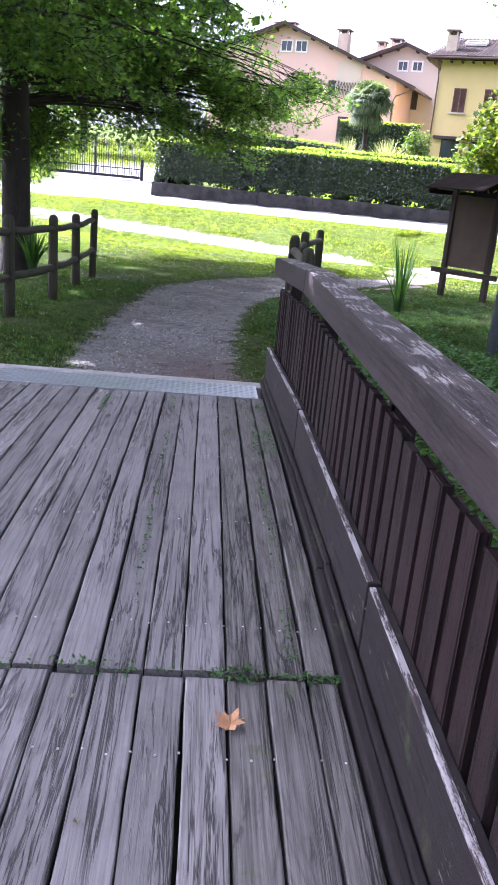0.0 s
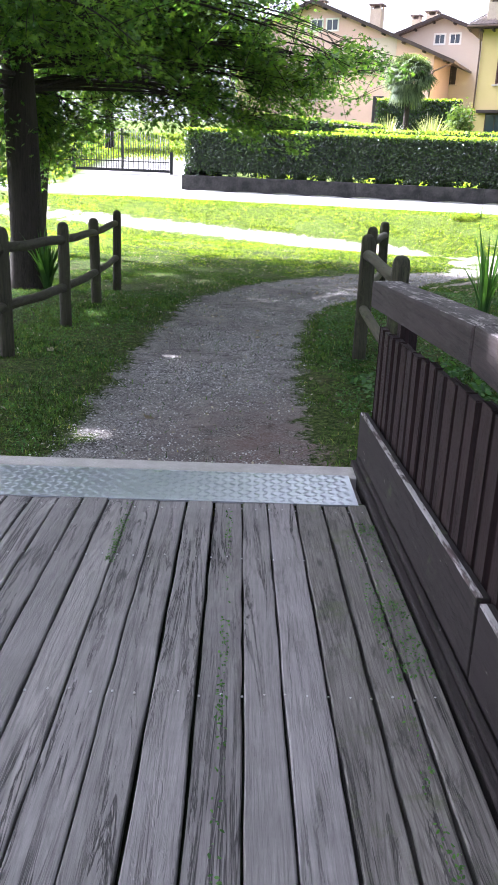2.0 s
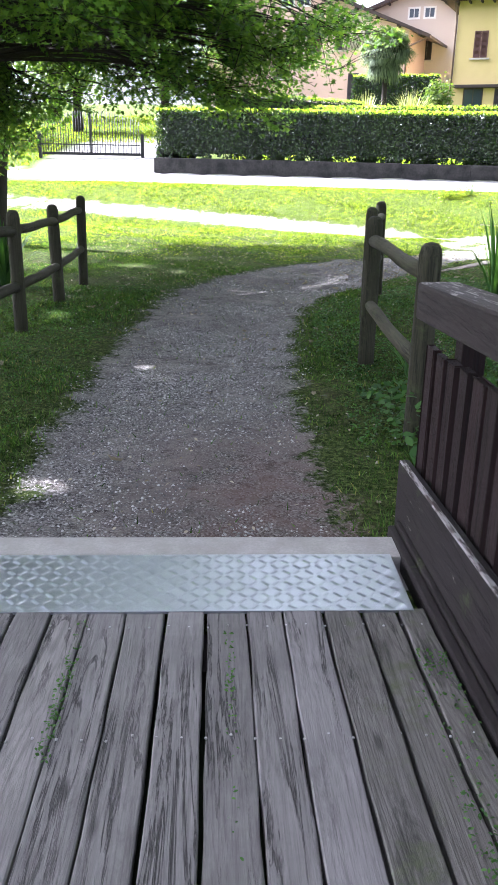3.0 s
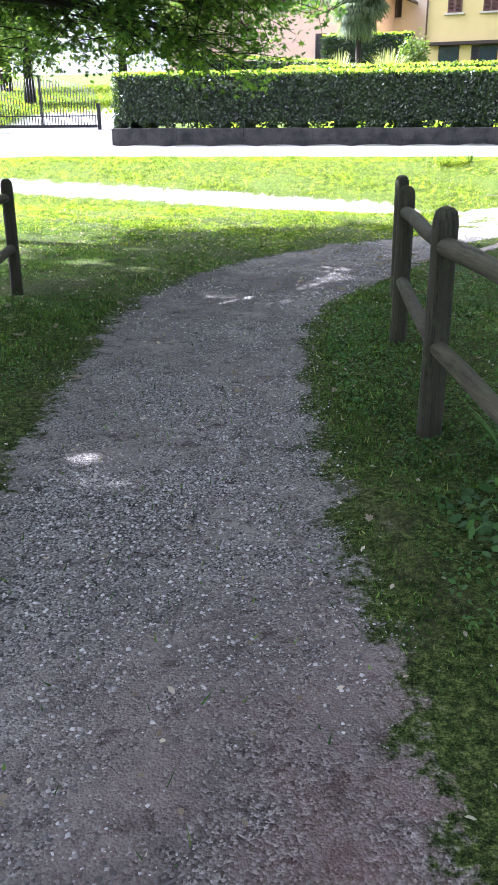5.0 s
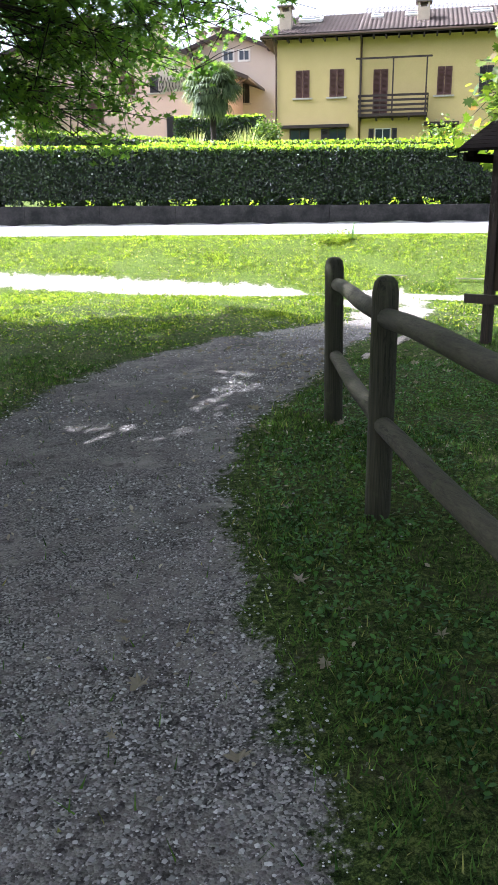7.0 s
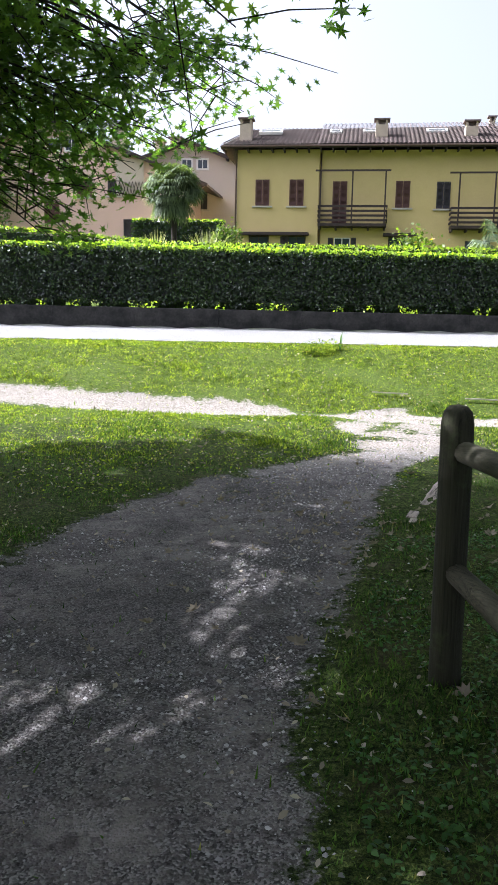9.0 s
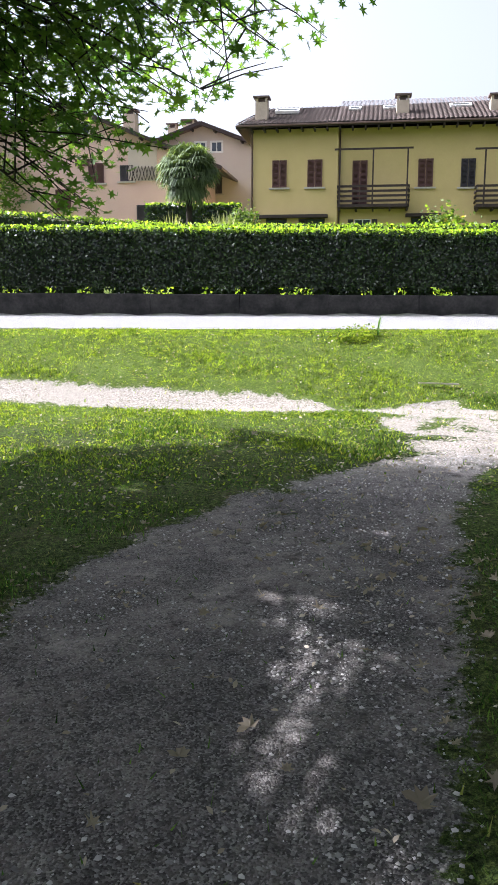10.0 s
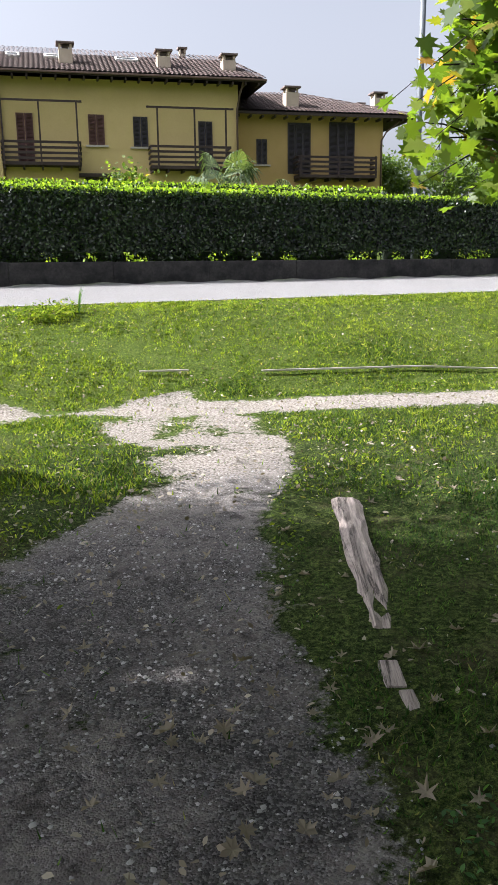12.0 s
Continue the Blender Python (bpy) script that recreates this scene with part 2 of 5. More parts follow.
M["worn_edge"] = weathered_wood("worn_board_edge", (0.08, 0.06, 0.058), (0.04, 0.03, 0.03), rough=0.7, peel=(0.47, (0.3, 0.28, 0.275)))
M["sign_roof"] = mottled("dark_roof_board", (0.012, 0.01, 0.01), (0.022, 0.018, 0.016), 3, 40, 1.0, spec=0.0)
M["brown_leaf"] = mottled("orange_brown_leaf", (0.3, 0.15, 0.07), (0.42, 0.24, 0.12), 25, 120, 0.8)
M["sign_panel"] = mottled("brown_panel", (0.055, 0.035, 0.022), (0.08, 0.052, 0.034), 2, 50, 0.6)
M["concrete"] = mottled("worn_concrete", (0.36, 0.34, 0.32), (0.24, 0.225, 0.21), 6, 90, 0.9, dist=0.003)
M["plate"] = mottled("aluminium_plate", (0.34, 0.36, 0.38), (0.42, 0.44, 0.47), 5, 200, 0.36, 0.85, 0.12, 0.001, c3=(0.26, 0.28, 0.3))
M["screw"] = mottled("screw_steel", (0.5, 0.5, 0.5), (0.3, 0.28, 0.26), 8, 50, 0.4, 0.9)
M["bark"] = weathered_wood("oak_bark", (0.05, 0.042, 0.034), (0.016, 0.013, 0.011), axis=2, rough=0.95)
M["leaf_oak"] = leafy("oak_leaves", (0.046, 0.105, 0.03), (0.125, 0.2, 0.04), 0.56, 0.5, 0.3)
M["leaf_maple"] = leafy("maple_leaves", (0.065, 0.11, 0.02), (0.16, 0.205, 0.03), 0.55, 0.5, brown=(0.28, 0.15, 0.03))
M["leaf_far"] = leafy("tree_leaves", (0.06, 0.1, 0.025), (0.11, 0.16, 0.03), 0.4, 0.6)
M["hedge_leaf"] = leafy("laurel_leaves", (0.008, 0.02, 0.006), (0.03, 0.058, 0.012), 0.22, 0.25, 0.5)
# Much brighter than the hedge leaves: sun on the hedge top put into colour.
M["hedge_sunlit"] = leafy("sunlit_laurel_leaves", (0.16, 0.25, 0.02), (0.3, 0.4, 0.04), 0.6, 0.4)
M["dark_filler"] = mottled("near_black_filler", (0.012, 0.02, 0.008), (0.02, 0.032, 0.012), 5, 40)
# Light put into colour: dark grass under the trees, yellow grass on the bank.
M["grass"] = leafy("shaded_grass_blades", (0.025, 0.062, 0.018), (0.075, 0.125, 0.034), 0.4, 0.8, 0.08, brown=(0.2, 0.175, 0.09), clumps=9.0)
M["grass_sunlit"] = leafy("sunlit_grass_blades", (0.085, 0.14, 0.014), (0.21, 0.255, 0.03), 0.45, 0.8, 0.08, brown=(0.3, 0.25, 0.12), clumps=7.0)
M["weed"] = leafy("weed_leaves", (0.03, 0.078, 0.024), (0.062, 0.13, 0.036), 0.4, 0.5, 0.2)
M["palm"] = leafy("palm_leaves", (0.06, 0.085, 0.045), (0.13, 0.165, 0.09), 0.3, 0.6, 0.15)
M["plume"] = leafy("dry_plumes", (0.2, 0.22, 0.13), (0.42, 0.42, 0.3), 0.35, 0.8)
M["dead_leaf"] = leafy("fallen_leaves", (0.17, 0.14, 0.105), (0.36, 0.32, 0.27), 0.1, 0.8, 0.1)
M["pebble"] = leafy("pebbles", (0.115, 0.11, 0.11), (0.42, 0.405, 0.395), 0.0, 0.9, 0.2)
M["yellow_wall"] = mottled("yellow_render", (0.53, 0.41, 0.185), (0.585, 0.455, 0.215), 0.6, 18, 0.95, dist=0.003, c3=(0.49, 0.375, 0.165))
M["ochre_wall"] = mottled("ochre_render", (0.42, 0.29, 0.115), (0.47, 0.33, 0.14), 0.6, 18, 0.95, c3=(0.38, 0.26, 0.1))
M["pink_wall"] = mottled("pink_render", (0.56, 0.39, 0.33), (0.61, 0.43, 0.37), 0.5, 15, 0.95, c3=(0.52, 0.36, 0.31))
M["beige_wall"] = mottled("beige_render", (0.48, 0.41, 0.35), (0.53, 0.455, 0.39), 0.5, 15, 0.95, c3=(0.44, 0.37, 0.31))
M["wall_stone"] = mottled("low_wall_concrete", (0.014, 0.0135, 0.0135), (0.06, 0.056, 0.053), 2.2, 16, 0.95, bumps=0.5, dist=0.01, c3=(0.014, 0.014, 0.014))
M["tile"] = mottled("roof_tiles", (0.06, 0.046, 0.042), (0.115, 0.09, 0.08), 1.2, 9, 0.95, c3=(0.05, 0.04, 0.036), spec=0.1)
M["tile_dark"] = mottled("dark_roof_tiles", (0.13, 0.1, 0.09), (0.18, 0.14, 0.125), 1.2, 9, 0.85)
M["eave"] = mottled("dark_eaves_wood", (0.035, 0.024, 0.021), (0.055, 0.038, 0.033), 3, 30, 0.7)
M["shutter"] = mottled("brown_shutter", (0.105, 0.05, 0.045), (0.13, 0.065, 0.055), 3, 40, 0.55)
M["shutter_dark"] = mottled("dark_shutter", (0.04, 0.035, 0.042), (0.055, 0.045, 0.05), 3, 40, 0.5)
M["sill"] = mottled("stone_sill", (0.5, 0.46, 0.4), (0.42, 0.38, 0.33), 6, 60, 0.8)
M["white_paint"] = mottled("white_frame", (0.75, 0.74, 0.7), (0.68, 0.66, 0.62), 4, 60, 0.5)
M["chimney"] = mottled("chimney_render", (0.5, 0.42, 0.32), (0.42, 0.35, 0.27), 2, 30, 0.9)
M["steel_grey"] = mottled("galvanised_steel", (0.09, 0.1, 0.11), (0.12, 0.135, 0.145), 4, 40, 0.5, 0.1)
M["iron"] = mottled("dark_iron", (0.025, 0.025, 0.027), (0.04, 0.04, 0.04), 10, 60, 0.5, 0.5)
M["pipe"] = mottled("brown_downpipe", (0.1, 0.065, 0.05), (0.13, 0.085, 0.065), 4, 30, 0.5)
M["white_flower"] = mottled("white_petals", (0.75, 0.75, 0.72), (0.8, 0.8, 0.78), 10, 60, 0.7)
_g, _gn, _gl, _gb = shader("window_glass", 0.06, 0, 0.6)
_gb.inputs["Base Color"].default_value = (0.03, 0.04, 0.055, 1)
M["glass"] = _g


# ---- mesh helpers ----
def link_mesh(name, me, material, parent=None, label=""):
    ob = new(name, me)
    if material and not me.materials:
        me.materials.append(material)
    if parent is not None:
        ob.parent = parent
    return tagged(ob, label)


def part(name, bm, material, parent=None, label="", smooth=False):
    me = bpy.data.meshes.new(name)
    bm.to_mesh(me)
    bm.free()
    if smooth:
        me.shade_smooth()
    return link_mesh(name, me, material, parent, label)


def thing(name, place=(0, 0, 0), turn=0.0, label="", category="", group="", kind=""):
    ob = new(name)
    ob.empty_display_size = 0.1
    ob.matrix_basis = pose(*place, 0, 0, turn)
    return tagged(ob, label, category, group, kind)


def array_mesh(name, verts, faces_per, size, material, parent=None, label="", smooth=False):
    """A mesh out of a (n, 3) array whose faces all have `size` corners; faces_per is an (f, size) array."""
    me = bpy.data.meshes.new(name)
    nf = len(faces_per)
    me.vertices.add(len(verts))
    me.vertices.foreach_set("co", np.asarray(verts, dtype=np.float32).ravel())
    me.loops.add(nf * size)
    me.loops.foreach_set("vertex_index", np.asarray(faces_per, dtype=np.int32).ravel())
    me.polygons.add(nf)
    me.polygons.foreach_set("loop_start", np.arange(0, nf * size, size, dtype=np.int32))
    me.update(calc_edges=True)
    me.validate()
    if smooth:
        me.shade_smooth()
    return link_mesh(name, me, material, parent, label)


def box(bm, x0, x1, y0, y1, z0, z1, bevel=0.0):
    r = bmesh.ops.create_cube(bm, size=1.0)
    for v in r["verts"]:
        v.co = Vector(((x0 + x1) / 2 + v.co.x * (x1 - x0), (y0 + y1) / 2 + v.co.y * (y1 - y0), (z0 + z1) / 2 + v.co.z * (z1 - z0)))
    if bevel:
        es = list({e for v in r["verts"] for e in v.link_edges})
        bmesh.ops.bevel(bm, geom=es, offset=bevel, segments=2, affect="EDGES", profile=0.6)
    return bm


def box_part(name, dims, material, parent=None, bevel=0.0, label=""):
    return part(name, box(bmesh.new(), *dims, bevel), material, parent, label)


def beam(bm, a, b, w, h, bevel=0.0, up=(0, 0, 1)):
    """A squared beam from a to b, w wide and h high."""
    a, b = Vector(a), Vector(b)
    d = (b - a).normalized()
    s = d.cross(Vector(up)).normalized()
    n = s.cross(d)
    r = bmesh.ops.create_cube(bm, size=1.0)
    for v in r["verts"]:
        c = v.co.copy()
        v.co = (a if c.y < 0 else b) + s * c.x * w + n * c.z * h
    if bevel:
        es = list({e for v in r["verts"] for e in v.link_edges})
        bmesh.ops.bevel(bm, geom=es, offset=bevel, segments=2, affect="EDGES", profile=0.6)
    return bm


def tube(points, radii, sides=8, closed=True):
    """Verts and quads of a tube along points."""
    pts = [Vector(p) for p in points]
    vs, fs = [], []
    ref = Vector((0.31, 0.17, 0.93)).normalized()
    for i, p in enumerate(pts):
        d = (pts[min(i + 1, len(pts) - 1)] - pts[max(i - 1, 0)]).normalized()
        s = d.cross(ref if abs(d.dot(ref)) < 0.95 else Vector((1, 0, 0))).normalized()
        n = d.cross(s)
        for k in range(sides):
            a = 2 * math.pi * k / sides
            vs.append(p + (s * math.cos(a) + n * math.sin(a)) * radii[i])
    for i in range(len(pts) - 1):
        for k in range(sides):
            k2 = (k + 1) % sides
            fs.append((i * sides + k, i * sides + k2, (i + 1) * sides + k2, (i + 1) * sides + k))
    return vs, fs


def tubes_part(name, tubes, material, parent=None, label="", smooth=True):
    vs, fs = [], []
    for tv, tf in tubes:
        o = len(vs)
        vs += tv
        fs += [tuple(i + o for i in f) for f in tf]
    me = bpy.data.meshes.new(name)
    me.from_pydata([tuple(v) for v in vs], [], fs)
    if smooth:
        me.shade_smooth()
    return link_mesh(name, me, material, parent, label)


def capped_tube(points, radii, sides=12):
    vs, fs = tube(points, radii, sides)
    n = len(points)
    fs.append(tuple(range(sides))[::-1])
    fs.append(tuple((n - 1) * sides + k for k in range(sides)))
    return vs, fs


# ---- the lie of the land ----
SLANT = radians(18)
ACROSS = np.array([math.sin(SLANT), math.cos(SLANT)])
PROFILE = ([-60, 0, 6.0, 6.5, 7.5, 9.5, 12.3, 15.5, 18.5, 20.5, 23.6, 24.6, 26.3, 27.5, 34.0, 34.35, 38, 60, 75, 120, 400],
           [-1.2, -.55, -.4, -.2, -.25, -.31, -.35, -.45, -.52, -.54, -.45, -.12, .42, .5, .58, .75, 1.15, 3.2, 4.8, 8, 10])


def land(x, y):
    """Height of the ground."""
    x, y = np.asarray(x, float), np.asarray(y, float)
    d = ACROSS[0] * x + ACROSS[1] * y
    w = np.clip((y - 17) / 5, 0, 1)
    along = np.where(y < 22, y * (1 - w) + d * w, d)
    return np.interp(along, *PROFILE)


LEFT_EDGE = ([6.4, 7, 8, 10.2, 12.2, 13.2, 14.5, 15.4, 16.2, 17.3, 17.9, 18.5, 19.17, 19.7, 20.3, 21, 22.3], [-1.3, -1.2, -1.27, -1.2, -1.05, -.97, -.85, -.55, -.2, .42, .8, 1.5, 2.24, 3.12, 4.3, 4.6, 4.9])
RIGHT_EDGE = ([6.4, 9, 11, 12.2, 13.2, 14.2, 15.5, 16.2, 16.9, 17.6, 18.4, 19.1, 20, 21, 22.3], [.3, .3, .45, .6, .8, 1.15, 1.95, 2.4, 2.85, 3.3, 3.85, 4.4, 5.5, 6.2, 6.6])


def gravel_mask(x, y):
    x, y = np.asarray(x, float), np.asarray(y, float)
    s = np.minimum(x - np.interp(y, *LEFT_EDGE), np.interp(y, *RIGHT_EDGE) - x)
    main = np.clip(0.5 + s / 0.5, 0, 1) * (y > 6.35) * (y < 23)
    worn = 0.5 + 0.5 * np.sin(x * 4.1 + 1.3 * np.sin(y * 3.3)) * np.sin(y * 3.7 + x * 1.1)
    thin = 0.65 * worn * np.clip((y - 16.0) / 2.0, 0, 1) + 0.8 * np.clip((y - 20.2) / 1.0, 0, 1)
    main = main * (1 - np.clip(thin, 0, 1) * (0.15 + 0.45 * worn))
    d = ACROSS[0] * x + ACROSS[1] * y
    a = ACROSS[1] * x - ACROSS[0] * y
    mid = np.interp(a, [-30, -14, -9, -5, -3, -1.5, 0, 2.4, 6, 14], [26, 24.75, 24.3, 23.8, 23.55, 23.2, 23.0, 22.5, 21.9, 21])
    half = 0.36 - 0.36 * np.exp(-((a + 2.45) / 0.5) ** 2)
    strip = np.clip(0.5 + (half - np.abs(d - mid)) / 0.5, 0, 1) * (y > 14)
    return np.maximum(main, strip), np.clip(strip * 1.4, 0, 1), d


def road_mask(x, y):
    d = ACROSS[0] * np.asarray(x, float) + ACROSS[1] * np.asarray(y, float)
    drive = (np.asarray(x) < -1.9) & (np.asarray(x) > -7.5) & (d > 33) & (d < 46)
    return ((d > 27.46) & (d < 34.1)) | drive


def spaced(parts):
    out = []
    for a, b, step in parts:
        out += list(np.arange(a, b, step))
    return np.array(out + [parts[-1][1]])


gx = spaced([(-900, -100, 100), (-100, -20, 8), (-20, -5, 1.0), (-5, 8, 0.1), (8, 30, 0.6), (30, 110, 8), (110, 900, 100)])
gy = spaced([(-600, -60, 90), (-60, 0, 6), (0, 6, 0.5), (6, 27.5, 0.1), (27.5, 48, 0.5), (48, 130, 6), (130, 900, 90)])
X, Y = np.meshgrid(gx, gy)
Z = land(X, Y)
rng = np.random.default_rng(5)
near_w = ((np.abs(X - 1.5) < 6) & (Y > 6.6) & (Y < 26)).astype(float)
Z = Z + near_w * (rng.normal(0, 0.004, X.shape) + 0.012 * np.sin(X * 2.3 + Y) * np.sin(Y * 1.9))
g_main, g_strip, _d = gravel_mask(X, Y)
Z = Z - 0.02 * g_main * near_w
_nx, _ny = len(gx), len(gy)
_i = (np.arange(_ny - 1)[:, None] * _nx + np.arange(_nx - 1)[None, :]).ravel()
ground = array_mesh("ground", np.stack([X.ravel(), Y.ravel(), Z.ravel()], 1), np.stack([_i, _i + 1, _i + _nx + 1, _i + _nx], 1), 4, M["ground"], smooth=True)
tagged(ground, "gravel footpath, grass bank and asphalt road on sloping ground", "ground", kind="structure")
# The last two masks paint sun on the lawn and shade on the path.
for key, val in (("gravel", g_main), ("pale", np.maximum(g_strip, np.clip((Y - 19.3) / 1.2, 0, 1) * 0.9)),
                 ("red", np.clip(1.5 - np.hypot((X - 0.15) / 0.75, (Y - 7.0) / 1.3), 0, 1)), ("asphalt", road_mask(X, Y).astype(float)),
                 ("sunlit_turf", np.clip((_d - 21.5) / 1.5, 0, 1)), ("shade_dark", np.clip((Y - 12.5) / 3, 0, 1) * np.clip((20.2 - Y) / 1.5, 0, 1))):
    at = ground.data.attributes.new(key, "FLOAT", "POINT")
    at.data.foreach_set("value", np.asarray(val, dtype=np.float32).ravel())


# ---- the bridge ----
def deck_z(y):
    return 0.0 if y < 3 else -0.105 * ((y - 3) / 3) ** 1.5


def plank(x0, x1, y0, y1, material, rnd):
    bm = bmesh.new()
    steps = max(2, int((y1 - y0) / 0.16))
    rings = []
    g = 0.004
    warp = rnd.uniform(-0.004, 0.004)
    for i in range(steps + 1):
        y = y0 + (y1 - y0) * i / steps
        z = deck_z(y) + warp
        jl, jr = rnd.uniform(-0.003, 0.003), rnd.uniform(-0.003, 0.003)
        prof = [(x0 + jl, z - 0.045), (x0 + jl, z - g), (x0 + g + jl, z), (x1 - g + jr, z + rnd.uniform(-.0015, .0015)), (x1 + jr, z - g), (x1 + jr, z - 0.045)]
        rings.append([bm.verts.new((px, y, pz)) for px, pz in prof])
    for a, b in zip(rings, rings[1:]):
        for k in range(6):
            bm.faces.new((a[k], a[(k + 1) % 6], b[(k + 1) % 6], b[k]))
    bm.faces.new(rings[0][::-1])
    bm.faces.new(rings[-1])
    bmesh.ops.recalc_face_normals(bm, faces=bm.faces)
    return part("plank", bm, material)


bridge = thing("wooden_bridge_deck", (0, 0, 0), label="weathered grey plank bridge deck with a mossy joint across it", category="bridge deck", kind="structure")
rnd = random.Random(3)
for (y0, y1, off) in ((-1.6, 2.195, 0.035), (2.235, 5.955, 0.0)):
    x, seams = 0.452, [0.355, 0.228, 0.1, -0.029, -0.157, -0.291, -0.428, -0.556]
    while x > -2.1:
        w = x - (seams.pop(0) + rnd.uniform(-.005, .005)) if seams else 0.13 + rnd.uniform(-0.01, 0.01)
        gap = rnd.uniform(0.005, 0.013)
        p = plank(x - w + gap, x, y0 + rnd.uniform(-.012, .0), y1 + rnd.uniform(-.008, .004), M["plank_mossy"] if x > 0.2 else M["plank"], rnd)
        p.parent = bridge
        x -= w
box_part("joist", (-2.1, 0.46, -1.5, -1.4, -0.25, -0.06), M["brown_y"], bridge)
box_part("joist", (-2.1, 0.46, 2.1, 2.32, -0.25, -0.052), M["brown_y"], bridge)
box_part("joist", (-2.1, 0.46, 5.7, 5.9, -0.4, -0.16), M["brown_y"], bridge)
# Box under the planks in the same near-black filler colour.
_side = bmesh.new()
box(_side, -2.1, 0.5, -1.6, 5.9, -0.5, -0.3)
part("underside", _side, M["dark_filler"], bridge)


def screw_head(x, y):
    bm = bmesh.new()
    r = bmesh.ops.create_cone(bm, cap_ends=True, segments=8, radius1=0.005, radius2=0.004, depth=0.003)
    bmesh.ops.translate(bm, verts=r["verts"], vec=(x, y, deck_z(y) + 0.001))
    return bm


_scr = bmesh.new()
for yy in (0.9, 1.85, 2.5, 3.4, 4.35, 5.3, 5.85):
    for k in range(19):
        for dx in (0.03, 0.095):
            bm2 = _scr
            r = bmesh.ops.create_cone(bm2, cap_ends=True, segments=6, radius1=0.0045, radius2=0.0035, depth=0.003)
            bmesh.ops.translate(bm2, verts=r["verts"], vec=(0.452 - 0.127 * k - dx, yy + rnd.uniform(-.012, .012), deck_z(yy) + 0.001))
tagged(part("screw_row", _scr, M["screw"], bridge), kind="stuff")

# tread plate over the end of the deck
plate = thing("tread_plate", (0, 0, 0), label="worn shiny aluminium tread plate across the end of the deck", category="metal plate")
PZ = deck_z(6.0) + 0.008
_pb = bmesh.new()
box(_pb, -2.1, 0.418, 5.945, 6.345, PZ - 0.012, PZ, 0.0015)
part("plate_sheet", _pb, M["plate"], plate)
_ver, _fac = [], []
_pitch = 0.0415
for iy in range(10):
    for ix in range(60):
        cx, cy = -2.07 + ix * _pitch, 5.965 + iy * _pitch * 0.96
        sgn = 1 if (ix + iy) % 2 else -1
        for k in (-2, -1, 0, 1, 2):
            ox, oy = cx + k * 0.0053 * sgn, cy + k * 0.0053
            dx, dy = 0.0125, -0.0125 * sgn
            wx, wy = 0.0016 * sgn, 0.0016
            o = len(_ver)
            _ver += [(ox - dx, oy - dy, PZ), (ox + wx, oy + wy, PZ), (ox + dx, oy + dy, PZ), (ox - wx, oy - wy, PZ), (ox, oy, PZ + 0.003)]
            _fac += [(o, o + 1, o + 4), (o + 1, o + 2, o + 4), (o + 2, o + 3, o + 4), (o + 3, o, o + 4)]
tagged(array_mesh("tread_pattern", np.array(_ver), np.array(_fac), 3, M["plate"], plate), kind="stuff")
kerb = box_part("concrete_edge", (-2.2, 0.6, 6.349, 6.53, -0.5, PZ - 0.016), M["concrete"], None, 0.012)
tagged(kerb, "worn grey concrete edging at the end of the bridge", "kerb", kind="structure")

# the railing beside the deck
railing = thing("bridge_railing", (0, 0, 0), label="dark brown painted timber railing with peeling handrail and upright slats", category="railing")
_hb = bmesh.new()
beam(_hb, (0.63, -1.6, 0.93), (0.625, 4.85, 0.925), 0.17, 0.145, 0.016)
part("handrail", _hb, M["brown_top"], railing, "peeling dark brown handrail beam")
_hb = bmesh.new()
beam(_hb, (0.624, 4.855, 0.926), (0.585, 6.62, 0.835), 0.168, 0.14, 0.016)
part("handrail", _hb, M["brown_top"], railing, "peeling dark brown handrail end piece")
_y = -1.5
while _y < 6.62:
    zt = 0.77 if _y < 4.6 else 0.77 - 0.062 * (_y - 4.6)
    zt += rnd.uniform(-.006, .006)
    zb = 0.06 if _y < 3 else 0.06 - 0.06 * (_y - 3)
    bm = bmesh.new()
    beam(bm, (0.59, _y, zb), (0.59 + rnd.uniform(-.003, .003), _y + rnd.uniform(-.004, .004), zt), 0.1, 0.026, 0.005, up=(1, 0, 0))
    part("slat", bm, M["brown_z"], railing)
    _y += 0.145
for py in (-1.0, 1.35, 2.75, 4.55, 6.45):
    zt = 0.858 if py < 5 else 0.77
    box_part("post", (0.632, 0.722, py - 0.045, py + 0.045, -0.5, zt), M["brown_z"], railing, 0.006)
for y0, y1 in ((-1.6, 2.3), (2.32, 4.42), (4.44, 6.7)):
    bm = bmesh.new()
    dz0, dz1 = min(0, deck_z(y0) * 0.9), deck_z(y1) * 0.95
    lean = 0.0 if y0 < 4 else -0.02
    beam(bm, (0.553, y0, 0.14 + dz0), (0.553 + lean, y1, 0.14 + dz1), 0.045, 0.3, 0.006)
    kb = part("kickboard", bm, M["brown_y"], railing)
    bm = bmesh.new()
    beam(bm, (0.541, y0 + .01, 0.288 + dz0), (0.541 + lean, y1 - .01, 0.288 + dz1), 0.02, 0.012, 0.003)
    part("worn_edge", bm, M["worn_edge"], kb, "peeling pale edge")
for y0, y1, xx in ((-1.6, 2.9, 0.49), (2.91, 6.6, 0.487)):
    bm = bmesh.new()
    beam(bm, (xx, y0, -0.005), (xx - 0.01, y1, deck_z(y1) - 0.005), 0.03, 0.09, 0.006)
    beam(bm, (xx + 0.028, y0, 0.015), (xx + 0.018, y1, deck_z(y1) + 0.015), 0.022, 0.09, 0.006)
    part("edge_strip", bm, M["brown_y"], railing)


